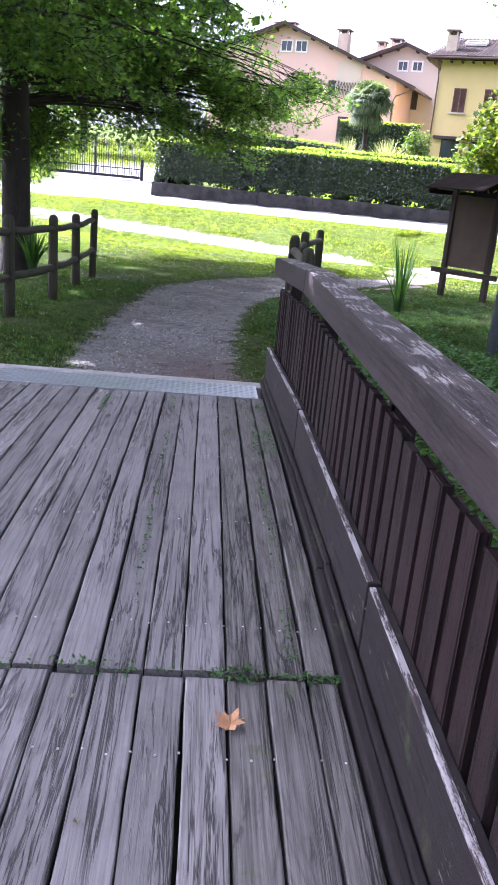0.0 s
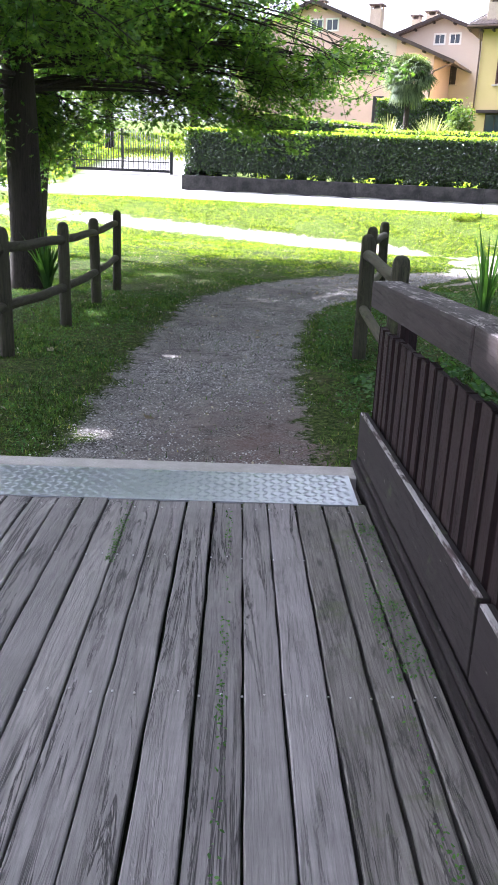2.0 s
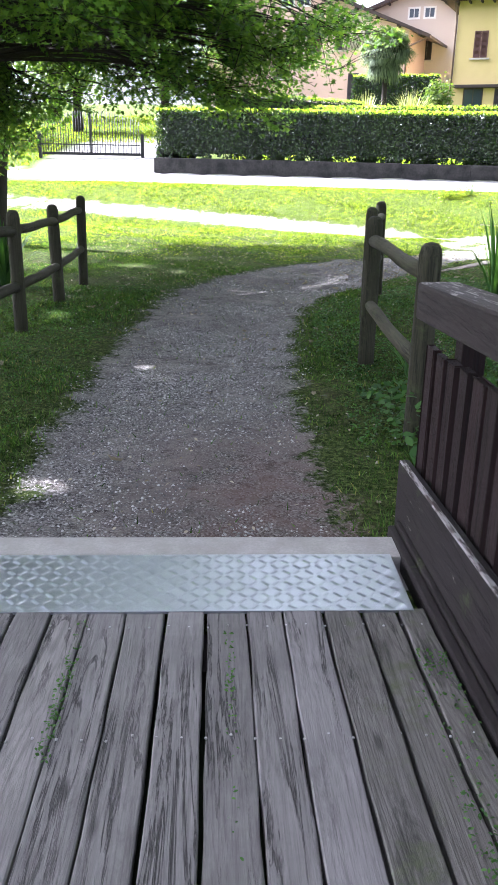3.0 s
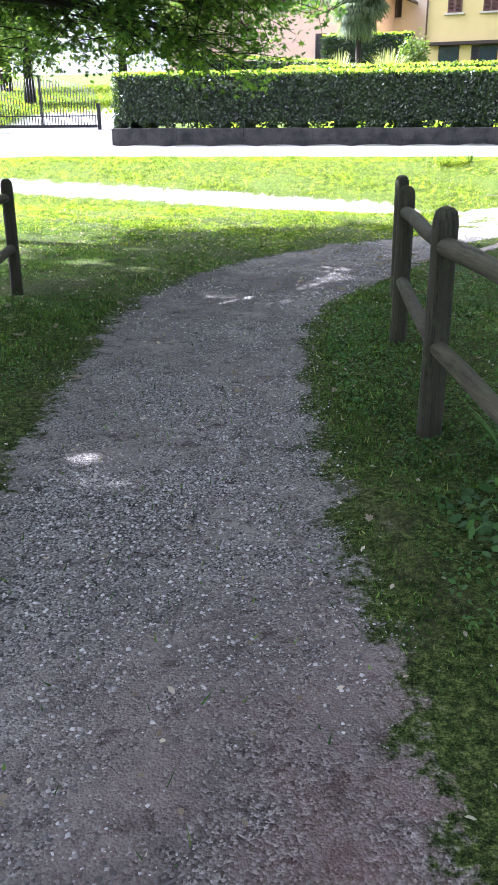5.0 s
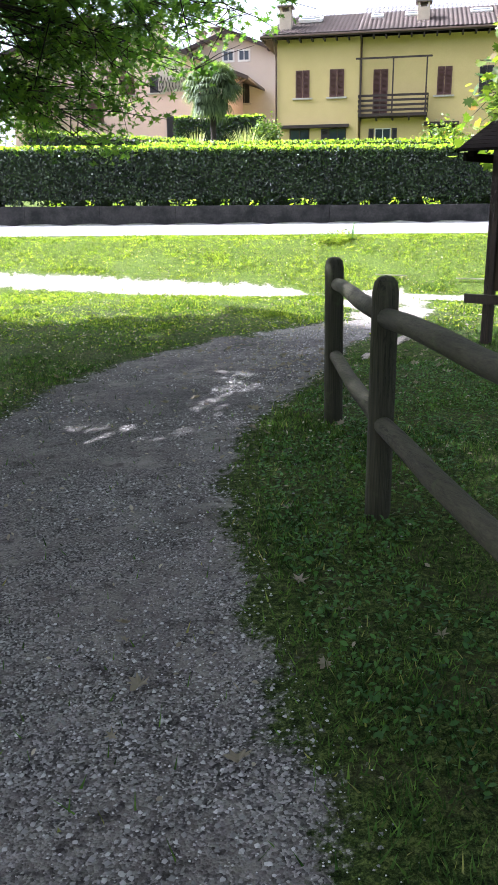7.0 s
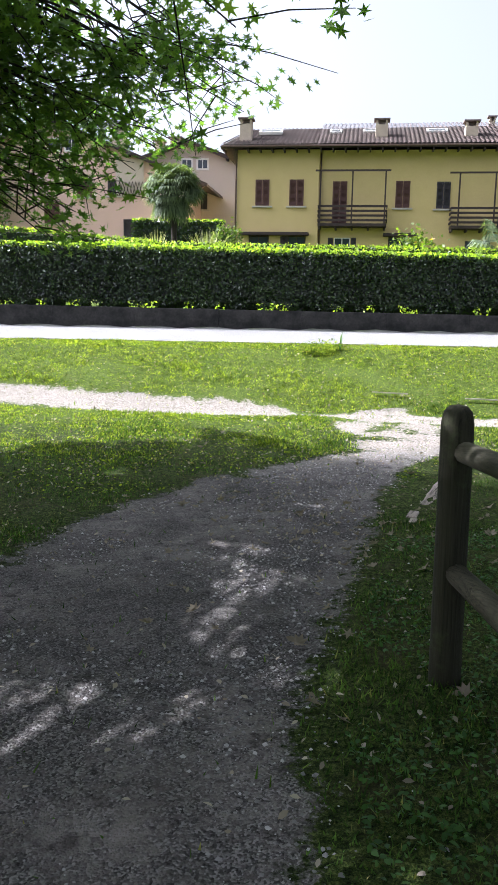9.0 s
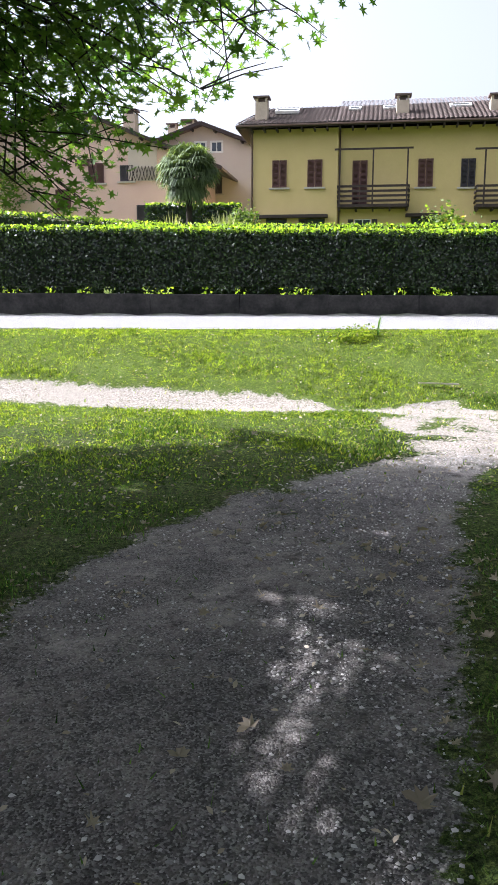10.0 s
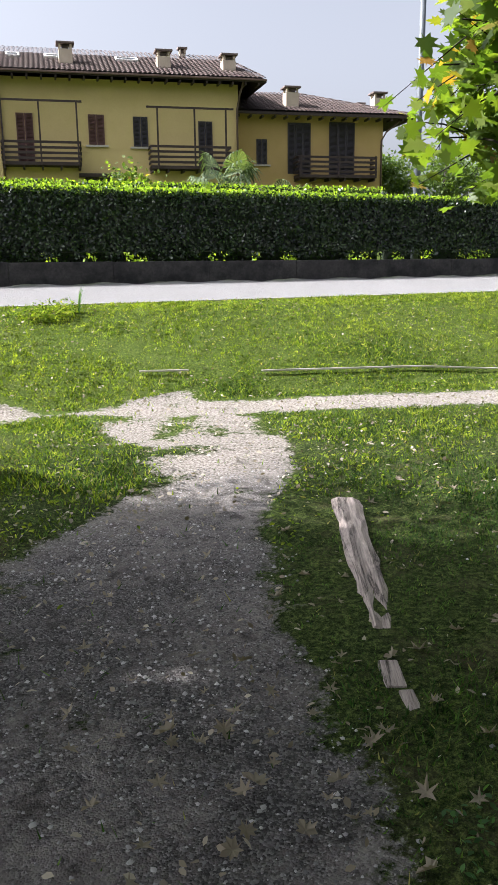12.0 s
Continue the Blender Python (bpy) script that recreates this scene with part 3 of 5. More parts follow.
# ---- log fences ----
def fence_post(x, y, top, r=0.066, lean=(0, 0)):
    base = float(land(x, y)) - 0.12
    zs = [base, base + 0.3, top - 0.08, top - 0.03, top - 0.008, top]
    rr = [r * 1.04, r * 1.02, r, r * 0.86, r * 0.55, r * 0.06]
    pts = [(x + lean[0] * (z - base), y + lean[1] * (z - base), z) for z in zs]
    return capped_tube(pts, rr, 16)


def log_fence(posts, tops, label, extra=None):
    ob = thing("log_fence", (0, 0, 0), label=label, category="fence")
    rr = random.Random(11)
    for (x, y), top in zip(posts, tops):
        tubes_part("post", [fence_post(x, y, top, 0.066 + rr.uniform(-.004, .004), (rr.uniform(-.02, .02), rr.uniform(-.015, .015)))], M["post"], ob)
    for (a, ta), (b, tb) in zip(list(zip(posts, tops)), list(zip(posts, tops))[1:]):
        for dz in (0.19, 0.72):
            n = 5
            pts = [(a[0] + (b[0] - a[0]) * k / n, a[1] + (b[1] - a[1]) * k / n, ta - dz + (tb - ta) * k / n + 0.008 * math.sin(k * 1.7 + dz * 9)) for k in range(n + 1)]
            tubes_part("rail", [capped_tube(pts, [0.047 + rr.uniform(-.003, .003) for _ in pts], 12)], M["rail"], ob)
    return ob


log_fence([(-2.5, 7.9), (-2.36, 9.75), (-2.17, 11.45), (-2.16, 13.4), (-2.14, 15.1)], [0.92, 0.87, 0.82, 0.76, 0.78], "round greenish log fence with two rails beside the footpath")
log_fence([(0.95, 8.15), (1.02, 10.2), (1.39, 12.3), (1.9, 14.3)], [0.9, 0.9, 0.85, 0.81], "mossy round log fence with two rails beside the footpath")


# ---- road side: low wall, hedges, gate ----
U18 = np.array([ACROSS[1], -ACROSS[0]])


def by_road(a, d, z=0.0):
    """World place of a point a metres along the road and d metres across it."""
    return (U18[0] * a + ACROSS[0] * d, U18[1] * a + ACROSS[1] * d, z)


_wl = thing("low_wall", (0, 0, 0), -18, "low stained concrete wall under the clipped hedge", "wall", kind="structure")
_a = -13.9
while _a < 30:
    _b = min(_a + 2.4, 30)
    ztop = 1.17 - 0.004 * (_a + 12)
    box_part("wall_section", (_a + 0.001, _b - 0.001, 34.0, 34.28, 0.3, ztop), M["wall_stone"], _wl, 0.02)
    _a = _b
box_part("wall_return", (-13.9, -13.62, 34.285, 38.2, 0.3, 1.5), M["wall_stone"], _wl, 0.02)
road_edge = box_part("kerb", (-40, 40, 27.3, 27.42, 0.3, 0.503), M["concrete"])
road_edge.rotation_euler = (0, 0, -SLANT)
tagged(road_edge, "flush concrete edging between lawn and road", "kerb", kind="structure")


def blades_on_box(r, x0, x1, y0, y1, z0, z1, dens, faces="ftlr", jag=0.05):
    """Points and normals spread over the faces of a box: f front, b back, t top, l and r ends."""
    P, N = [], []
    for f in faces:
        ar = {"f": (x1 - x0) * (z1 - z0), "b": (x1 - x0) * (z1 - z0), "t": (x1 - x0) * (y1 - y0) * 1.4, "l": (y1 - y0) * (z1 - z0), "r": (y1 - y0) * (z1 - z0)}[f]
        n = int(ar * dens)
        p = np.stack([r.uniform(x0, x1, n), r.uniform(y0, y1, n), r.uniform(z0, z1, n)], 1)
        ax, v, nn = {"f": (1, y0, (0, -1, 0)), "b": (1, y1, (0, 1, 0)), "t": (2, z1, (0, 0, 1)), "l": (0, x0, (-1, 0, 0)), "r": (0, x1, (1, 0, 0))}[f]
        p[:, ax] = v
        nv = np.tile(np.array(nn, float), (n, 1))
        lump = 0.5 + 0.5 * np.sin(p[:, 0] * 2.1 + p[:, 2] * 3.0) * np.sin(p[:, 0] * 0.83 + 1.0)
        p += nv * (r.uniform(-0.17, jag, n) + 0.035 * lump)[:, None]
        P.append(p)
        N.append(nv)
    return np.concatenate(P), np.concatenate(N)


def leaves_at(P, N, r, length, width, tilt=0.9, template=None):
    """Leaf polygons at the points P, turned at random about normals N. Returns verts and faces."""
    n = len(P)
    N = N + r.normal(0, tilt, (n, 3))
    N /= np.linalg.norm(N, axis=1)[:, None] + 1e-9
    A = np.cross(N, r.normal(0, 1, (n, 3)))
    A /= np.linalg.norm(A, axis=1)[:, None] + 1e-9
    B = np.cross(N, A)
    T = np.array(template if template is not None else [(0, -0.5, 0), (0.5, 0, 0.0), (0, 0.5, 0), (-0.5, 0, 0.0)])
    if T.shape[1] == 2:
        T = np.concatenate([T, np.zeros((len(T), 1))], 1)
    s = r.uniform(0.7, 1.25, n)[:, None]
    V = P[:, None, :] + (A * s)[:, None, :] * (T[:, 0] * width)[None, :, None] + (B * s)[:, None, :] * (T[:, 1] * length)[None, :, None] + (N * s)[:, None, :] * (T[:, 2] * length)[None, :, None]
    k = len(T)
    return V.reshape(-1, 3), np.arange(n * k).reshape(n, k)


def hedge(name, x0, x1, y0, y1, z0, z1, dens, label, faces="ftlr", slope=0.0, size=(0.1, 0.05), gap=0.0):
    ob = thing(name, (0, 0, 0), -18, label, "hedge")
    r = np.random.default_rng(int(abs(x0 * 10 + y0)))
    # Solid dark box behind the leaves: the hedge's inner shade as colour.
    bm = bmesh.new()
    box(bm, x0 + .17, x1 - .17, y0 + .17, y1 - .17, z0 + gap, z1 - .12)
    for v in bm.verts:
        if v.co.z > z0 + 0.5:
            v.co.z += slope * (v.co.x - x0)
    part("branches_inside", bm, M["dark_filler"], ob)
    P, N = blades_on_box(r, x0, x1, y0, y1, z0, z1, dens, faces)
    if gap:
        open_ = (P[:, 2] < z0 + gap * (0.75 + 0.5 * np.sin(P[:, 0] * 9.0))) & (np.sin(P[:, 0] * 5.3 + 2 * np.sin(P[:, 0] * 1.7)) > -0.1)
        P, N = P[~open_], N[~open_]
    P[:, 2] += slope * (P[:, 0] - x0) * (P[:, 2] - z0) / (z1 - z0)
    V, F = leaves_at(P, N, r, size[0], size[1], 0.55)
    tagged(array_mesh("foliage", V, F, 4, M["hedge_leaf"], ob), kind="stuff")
    # Loose leaves along the top, coloured bright for the sun that falls there.
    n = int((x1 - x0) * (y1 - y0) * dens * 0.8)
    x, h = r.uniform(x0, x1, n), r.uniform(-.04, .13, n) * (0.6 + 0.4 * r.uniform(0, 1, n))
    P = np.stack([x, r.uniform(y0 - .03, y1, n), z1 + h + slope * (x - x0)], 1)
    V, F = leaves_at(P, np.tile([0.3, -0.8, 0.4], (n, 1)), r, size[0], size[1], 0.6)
    tagged(array_mesh("young_growth", V, F, 4, M["hedge_sunlit"], ob), kind="stuff")
    return ob


hedge("laurel_hedge", -13.85, 30, 34.2, 35.3, 1.19, 2.9, 560, "long clipped laurel hedge with sunlit top on the low wall", slope=-0.0088, gap=0.16)
hedge("laurel_hedge", -13.88, -13.0, 35.35, 38.4, 1.24, 2.95, 400, "clipped end of the laurel hedge beside the driveway gate")
hedge("garden_hedge", -8.3, 9.5, 36.6, 37.4, 1.0, 3.12, 260, "second clipped garden hedge behind the roadside one", "ftl")
hedge("garden_hedge", -14.0, -7.0, 42.0, 42.8, 2.0, 4.1, 200, "dark tall clipped garden hedge on rising ground", "ftl", slope=-0.07)
hedge("garden_hedge", -10.5, -4.9, 60.0, 60.8, 3.0, 6.3, 140, "dark garden hedge in front of the houses", "ft", size=(0.16, 0.09))

# Unseen hedges added to hide bright lawn in the gap under the front one.
hedge("garden_hedge", 9.6, 30, 36.6, 37.4, 0.9, 2.1, 120, "low hedge added behind the roadside one to close its gap", "ft")
hedge("garden_hedge", -11.8, -8.4, 36.6, 37.4, 0.9, 2.7, 160, "short hedge added behind the roadside one to close its gap", "ft")

# Made-up leaf clusters stand for bright light showing between hedge and wall.
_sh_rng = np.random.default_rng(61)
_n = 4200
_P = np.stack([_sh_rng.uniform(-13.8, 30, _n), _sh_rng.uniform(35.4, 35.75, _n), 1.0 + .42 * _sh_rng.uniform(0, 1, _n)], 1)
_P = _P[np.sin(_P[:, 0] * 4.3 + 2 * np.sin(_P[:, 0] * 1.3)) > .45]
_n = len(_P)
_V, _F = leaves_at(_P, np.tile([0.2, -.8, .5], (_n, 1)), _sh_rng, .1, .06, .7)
_low = array_mesh("low_shoots", _V, _F, 4, M["hedge_sunlit"])
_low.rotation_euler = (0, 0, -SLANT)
tagged(_low, "bright leaves added for the light that shows under the hedge", "hedge", kind="stuff")

gate = thing("driveway_gate", (-3.6, 41.0, 0), 174, "black iron driveway gate with upright bars and an arched top, closed", "gate")
_gw = 4.4


def gate_top(x):
    return 2.6 + 0.45 * math.sin(math.pi * min(1, x / _gw))


for k in range(38):
    xx = 0.06 + k * (_gw - 0.12) / 37
    tubes_part("bar", [capped_tube([(xx, 0, 1.2), (xx, 0, gate_top(xx))], [0.016, 0.016], 6)], M["iron"], gate)
for z0 in (1.24, 1.62):
    box_part("cross_rail", (0, _gw, -0.02, 0.02, z0, z0 + 0.045), M["iron"], gate)
box_part("kick_plate", (0, _gw, -0.008, 0.008, 1.2, 1.32), M["iron"], gate)
box_part("middle_stile", (_gw / 2 - .03, _gw / 2 + .03, -0.025, 0.025, 1.18, gate_top(_gw / 2)), M["iron"], gate)
box_part("gate_post", (-0.16, -0.02, -0.07, 0.07, 0.9, 2.1), M["iron"], gate, 0.01)
box_part("gate_post", (_gw + 0.02, _gw + 0.16, -0.07, 0.07, 0.9, 2.1), M["iron"], gate, 0.01)


# ---- houses ----
HX, HY, HTURN = 16.594, 61.0, -26


def shutter_window(ob, s0, s1, z0, z1, d=0.0, mat="shutter", sill=True, leaves=2):
    win = tagged(new("window"), "closed shutters in a rendered wall" if mat.startswith("shut") else "")
    win.parent = ob
    w = (s1 - s0) / leaves
    for k in range(leaves):
        bm = bmesh.new()
        a, b = s0 + k * w + 0.01, s0 + (k + 1) * w - 0.01
        box(bm, a, a + 0.07, d - 0.06, d - 0.01, z0, z1)
        box(bm, b - 0.07, b, d - 0.06, d - 0.01, z0, z1)
        box(bm, a + .072, b - .072, d - 0.06, d - 0.01, z0, z0 + .08)
        box(bm, a + .072, b - .072, d - 0.06, d - 0.01, z1 - .08, z1)
        z = z0 + 0.1
        while z < z1 - 0.1:
            beam(bm, (a + .07, d - 0.035, z), (b - .07, d - 0.035, z), 0.05, 0.012, up=(0, 0.5, 0.85))
            z += 0.07
        box(bm, a + .06, b - .06, d - .02, d - .012, z0 + .05, z1 - .05)
        part("shutter", bm, M[mat], win)
    if sill:
        box_part("sill", (s0 - 0.18, s1 + 0.18, d - 0.16, d - 0.005, z0 - 0.13, z0 - 0.03), M["sill"], win, 0.01)
    return win


def glazed_window(ob, s0, s1, z0, z1, d=0.0, frame_mat="white_paint", f=0.1, bars=1):
    win = new("window")
    win.parent = ob
    bm = bmesh.new()
    box(bm, s0 - f, s1 + f, d - .05, d - .005, z1, z1 + f)
    box(bm, s0 - f, s1 + f, d - .05, d - .005, z0 - f, z0)
    box(bm, s0 - f, s0, d - .05, d - .005, z0 + .001, z1 - .001)
    box(bm, s1, s1 + f, d - .05, d - .005, z0 + .001, z1 - .001)
    for k in range(bars):
        m = s0 + (s1 - s0) * (k + 1) / (bars + 1)
        box(bm, m - .03, m + .03, d - .04, d - .01, z0 + .001, z1 - .001)
    part("frame", bm, M[frame_mat], win)
    box_part("pane", (s0, s1, d - .02, d - .006, z0, z1), M["glass"], win)
    return win


def balcony(ob, s0, s1, z0, d, posts, top=9.6, dark=False, out=1.1):
    b = tagged(new("balcony"), "dark timber balcony with horizontal rails and a slim frame above")
    b.parent = ob
    m = M["eave"]
    box_part("floor_slab", (s0, s1, d - out, d - .005, z0, z0 + .18), m, b, 0.01)
    for k in range(4):
        z = z0 + 0.3 + k * 0.28
        bm = bmesh.new()
        box(bm, s0, s1, d - out - .03, d - out + .03, z, z + .13)
        box(bm, s0 - .03, s0 + .03, d - out + .035, d - .01, z, z + .13)
        box(bm, s1 - .03, s1 + .03, d - out + .035, d - .01, z, z + .13)
        part("rail_board", bm, m, b)
    for p in posts:
        box_part("frame_post", (p - .045, p + .045, d - out - .12, d - out - .035, z0, top + .1), m, b)
    if top > z0 + 2:
        box_part("frame_beam", (s0 - .2, s1 + .15, d - out - .13, d - out - .04, top + .1, top + .2), m, b)
    n = int((s1 - s0) / 0.9)
    for k in range(n + 1):
        x = s0 + .1 + (s1 - s0 - .2) * k / n
        box_part("bracket", (x - .05, x + .05, d - out + .1, d - .01, z0 - .16, z0 - .003), m, b)
    return b


def chimney(ob, s, d, z0, z1, w=0.7, mat="chimney"):
    c = tagged(new("chimney"), "rendered chimney with a slab cap")
    c.parent = ob
    box_part("chimney_shaft", (s - w / 2, s + w / 2, d - w / 2, d + w / 2, z0, z1 - .42), M[mat], c, 0.015)
    for dx in (-1, 1):
        for dy in (-1, 1):
            box_part("cap_leg", (s + dx * w * .4 - .06, s + dx * w * .4 + .06, d + dy * w * .4 - .06, d + dy * w * .4 + .06, z1 - .417, z1 - .17), M[mat], c)
    box_part("flue", (s - w / 4, s + w / 4, d - w / 4, d + w / 4, z1 - .417, z1 - .2), M["tile_dark"], c)
    box_part("cap", (s - w / 2 - .12, s + w / 2 + .12, d - w / 2 - .12, d + w / 2 + .12, z1 - .165, z1 - .06), M["tile_dark"], c, 0.02)
    return c


def tiled_slope(name, ob, e0, e1, r0, r1, mat, pitch=0.27, row=0.42, amp=0.07):
    """Rows of curved tiles from the eave line e0-e1 up to the ridge line r0-r1 (all local)."""
    e0, e1, r0, r1 = (np.array(v, float) for v in (e0, e1, r0, r1))
    width = np.linalg.norm(e1 - e0)
    along = (e1 - e0) / width
    up = r0 - e0
    up = up - along * (up @ along)
    h = np.linalg.norm(up)
    up /= h
    nrm = np.cross(along, up)
    nrm *= np.sign(nrm[2])
    lo, hi = (r0 - e0) @ along, (r1 - e0) @ along
    ncol, nrow = int(width / pitch), max(2, int(h / row))
    sub = 6
    us = np.linspace(0, ncol * pitch, ncol * sub + 1)
    us = us * width / us[-1]
    V, F = [], []
    prof = amp * np.abs(np.sin(np.pi * us / (width / ncol)))
    for j in range(nrow):
        base = len(V)
        for k, t in enumerate((j / nrow, (j + 1) / nrow)):
            a, b = lo * t, width + (hi - width) * t
            step = 0.035 if k == 0 else 0.0
            for u, p in zip(us, prof):
                uu = min(max(u, a), b)
                q = e0 + along * uu + up * (h * t) + nrm * (p + step + 0.02)
                V.append(q)
        n = len(us)
        F += [(base + i, base + i + 1, base + n + i + 1, base + n + i) for i in range(n - 1) if V[base + i + 1][0] != V[base + i][0] or True]
    return tagged(array_mesh(name, np.array(V), np.array(F), 4, mat, ob), kind="stuff")


def skylight(ob, s, w, e_d, e_z, slope, at, h=0.8):
    """A roof window lying on the front slope, `at` metres up it."""
    k = tagged(new("skylight"), "white framed roof window")
    k.parent = ob
    c, sn = math.cos(slope), math.sin(slope)

    def q(u, v, o):
        return (s + u, e_d + (at + v) * c - o * sn, e_z + (at + v) * sn + o * c)
    bm = bmesh.new()
    for (u0, u1, v0, v1) in ((0, w, 0, .1), (0, w, h - .1, h), (0, .1, .1, h - .1), (w - .1, w, .1, h - .1)):
        vs = [bm.verts.new(q(u, v, o)) for o in (0.02, .2) for u, v in ((u0, v0), (u1, v0), (u1, v1), (u0, v1))]
        for f in ((0, 3, 2, 1), (4, 5, 6, 7), (0, 1, 5, 4), (1, 2, 6, 5), (2, 3, 7, 6), (3, 0, 4, 7)):
            bm.faces.new([vs[i] for i in f])
    part("frame", bm, M["white_paint"], k)
    bm = bmesh.new()
    bm.faces.new([bm.verts.new(q(u, v, .16)) for u, v in ((.1, .1), (w - .1, .1), (w - .1, h - .1), (.1, h - .1))])
    part("pane", bm, M["glass"], k)


def rafter_ends(ob, s0, s1, d, z, step=0.75):
    x = s0
    while x < s1:
        box_part("rafter_end", (x - .05, x + .05, d, d + .75, z - .14, z - .005), M["eave"], ob)
        x += step


def gutter_pipe(ob, pts, r=0.06):
    tubes_part("downpipe", [capped_tube(pts, [r] * len(pts), 8)], M["pipe"], ob)


def slab(bm, pts, thick):
    """A sloping slab whose top has the corners pts."""
    top = [bm.verts.new(p) for p in pts]
    low = [bm.verts.new((p[0], p[1], p[2] - thick)) for p in pts]
    bm.faces.new(top)
    bm.faces.new(low[::-1])
    n = len(pts)
    for i in range(n):
        bm.faces.new((top[i], low[i], low[(i + 1) % n], top[(i + 1) % n]))
    bmesh.ops.recalc_face_normals(bm, faces=bm.faces)


# yellow house
yh = thing("yellow_house", (HX, HY, 0), HTURN, "two-storey yellow rendered house with brown shutters and a red tiled roof", "house")
box_part("wall", (-1.17, 4.0, 0.0, 9.6, 2.6, 11.0), M["yellow_wall"], yh)
box_part("wall", (4.003, 17.4, 0.3, 9.6, 2.6, 11.0), M["yellow_wall"], yh)
for a in ((0, .9, 7.62, 9.2, 0.0, "shutter"), (2.15, 3.07, 7.62, 9.2, 0.0, "shutter"), (8.75, 9.65, 7.55, 9.15, 0.3, "shutter"), (11.25, 12.1, 7.5, 9.1, 0.3, "shutter_dark")):
    shutter_window(yh, *a)
shutter_window(yh, 4.85, 5.77, 6.5, 9.13, 0.3, "shutter", False)
shutter_window(yh, 15.0, 15.85, 6.4, 8.95, 0.3, "shutter_dark", False)
balcony(yh, 4.03, 8.25, 6.3, 0.3, (4.15, 6.1, 8.1), 9.45)
balcony(yh, 12.1, 16.7, 6.2, 0.3, (12.5, 14.6, 16.4), 9.3)
for s0, s1, dd in ((-0.95, 3.45, 0.0), (8.1, 10.2, 0.3)):
    box_part("awning_board", (s0, s1, dd - 0.5, dd - .005, 5.78, 5.97), M["eave"], yh, 0.01)
for s0, s1, dd in ((-0.3, 0.85, 0.0), (8.5, 9.9, 0.3)):
    glazed_window(yh, s0, s1, 4.3, 5.7, dd, "eave", 0.07)
shutter_window(yh, 1.65, 2.15, 3.6, 5.74, 0.0, "shutter_dark", False, 1)
glazed_window(yh, 2.2, 3.2, 3.6, 5.7, 0.0, "eave", 0.06)
glazed_window(yh, 5.1, 6.0, 4.3, 5.65, 0.3, "white_paint", 0.05)
shutter_window(yh, 4.65, 5.0, 4.3, 5.7, 0.3, "shutter_dark", False, 1)
shutter_window(yh, 6.1, 6.45, 4.3, 5.7, 0.3, "shutter_dark", False, 1)
glazed_window(yh, 13.2, 14.6, 4.0, 5.5, 0.3, "eave", 0.06)
glazed_window(yh, 15.4, 16.2, 4.0, 5.5, 0.3, "eave", 0.06)
RE, RR = (-0.95, 11.08), (4.9, 13.35)
_sl = math.atan2(RR[1] - RE[1], RR[0] - RE[0])
bm = bmesh.new()
slab(bm, [(-2.1, RE[0], RE[1]), (18.8, RE[0], RE[1]), (17.5, RR[0], RR[1]), (-0.9, RR[0], RR[1] - 0.12)], 0.16)
slab(bm, [(-2.1, RE[0], RE[1]), (-0.9, RR[0], RR[1] - 0.12), (-2.1, 10.7, 11.08)], 0.16)
slab(bm, [(18.8, RE[0], RE[1]), (18.8, 10.7, 11.08), (17.5, RR[0], RR[1])], 0.16)
slab(bm, [(-2.1, 10.7, 11.08), (-0.9, RR[0], RR[1] - 0.12), (17.5, RR[0], RR[1]), (18.8, 10.7, 11.08)], 0.16)
part("roof", bm, M["eave"], yh)
tiled_slope("roof_tiles", yh, (-2.1, RE[0], RE[1]), (3.9, RE[0], RE[1]), (-0.9, RR[0], RR[1] - .12), (3.9, RR[0], RR[1] - .12), M["tile"])
tiled_slope("roof_tiles", yh, (3.9, RE[0], RE[1] + .02), (18.8, RE[0], RE[1] + .02), (3.9, RR[0], RR[1] + .15), (17.5, RR[0], RR[1] + .15), M["tile"])
rafter_ends(yh, -1.9, 18.7, RE[0] + .05, RE[1] - .17)
box_part("gutter", (-2.1, 18.8, RE[0] - .12, RE[0] - .005, RE[1] - .1, RE[1] + .01), M["pipe"], yh, 0.03)
for s, w in ((-0.1, 1.5), (4.5, .75), (6.6, .9), (10.6, 1.3)):
    skylight(yh, s, w, RE[0], RE[1] + .05, _sl, 3.2)
for s, zt, dd in ((-0.75, 13.1, 0.8), (7.75, 13.0, 1.0), (13.2, 12.85, 1.0), (17.0, 12.8, 1.0)):
    chimney(yh, s, dd, 11.6, zt, 0.75)
chimney(yh, 14.9, 4.5, 13.0, 13.9, 0.35)
gutter_pipe(yh, [(-1.3, -0.8, 10.95), (-1.28, -0.2, 10.5), (-1.24, -0.07, 9.8), (-1.24, -0.07, 2.6)])
gutter_pipe(yh, [(4.1, 0.2, 10.9), (4.1, 0.2, 2.6)], 0.045)
gutter_pipe(yh, [(17.5, -0.7, 10.95), (17.45, 0.1, 10.4), (17.32, 0.2, 9.6), (17.32, 0.2, 2.6)])

# lower house joined on its side
oh = thing("ochre_house", (HX, HY, 0), HTURN, "lower ochre house with dark balcony and tiled hip roof", "house")
box_part("wall", (17.403, 27.2, 2.0, 10, 2.6, 9.75), M["ochre_wall"], oh)
shutter_window(oh, 18.9, 19.6, 6.85, 8.3, 2.0, "shutter_dark")
shutter_window(oh, 20.9, 22.4, 6.3, 9.3, 2.0, "shutter_dark", False, 3)
shutter_window(oh, 23.6, 25.3, 6.3, 9.4, 2.0, "shutter_dark", False, 3)
balcony(oh, 21.3, 26.4, 6.0, 2.0, (21.4, 23.9, 26.3), 7.2)
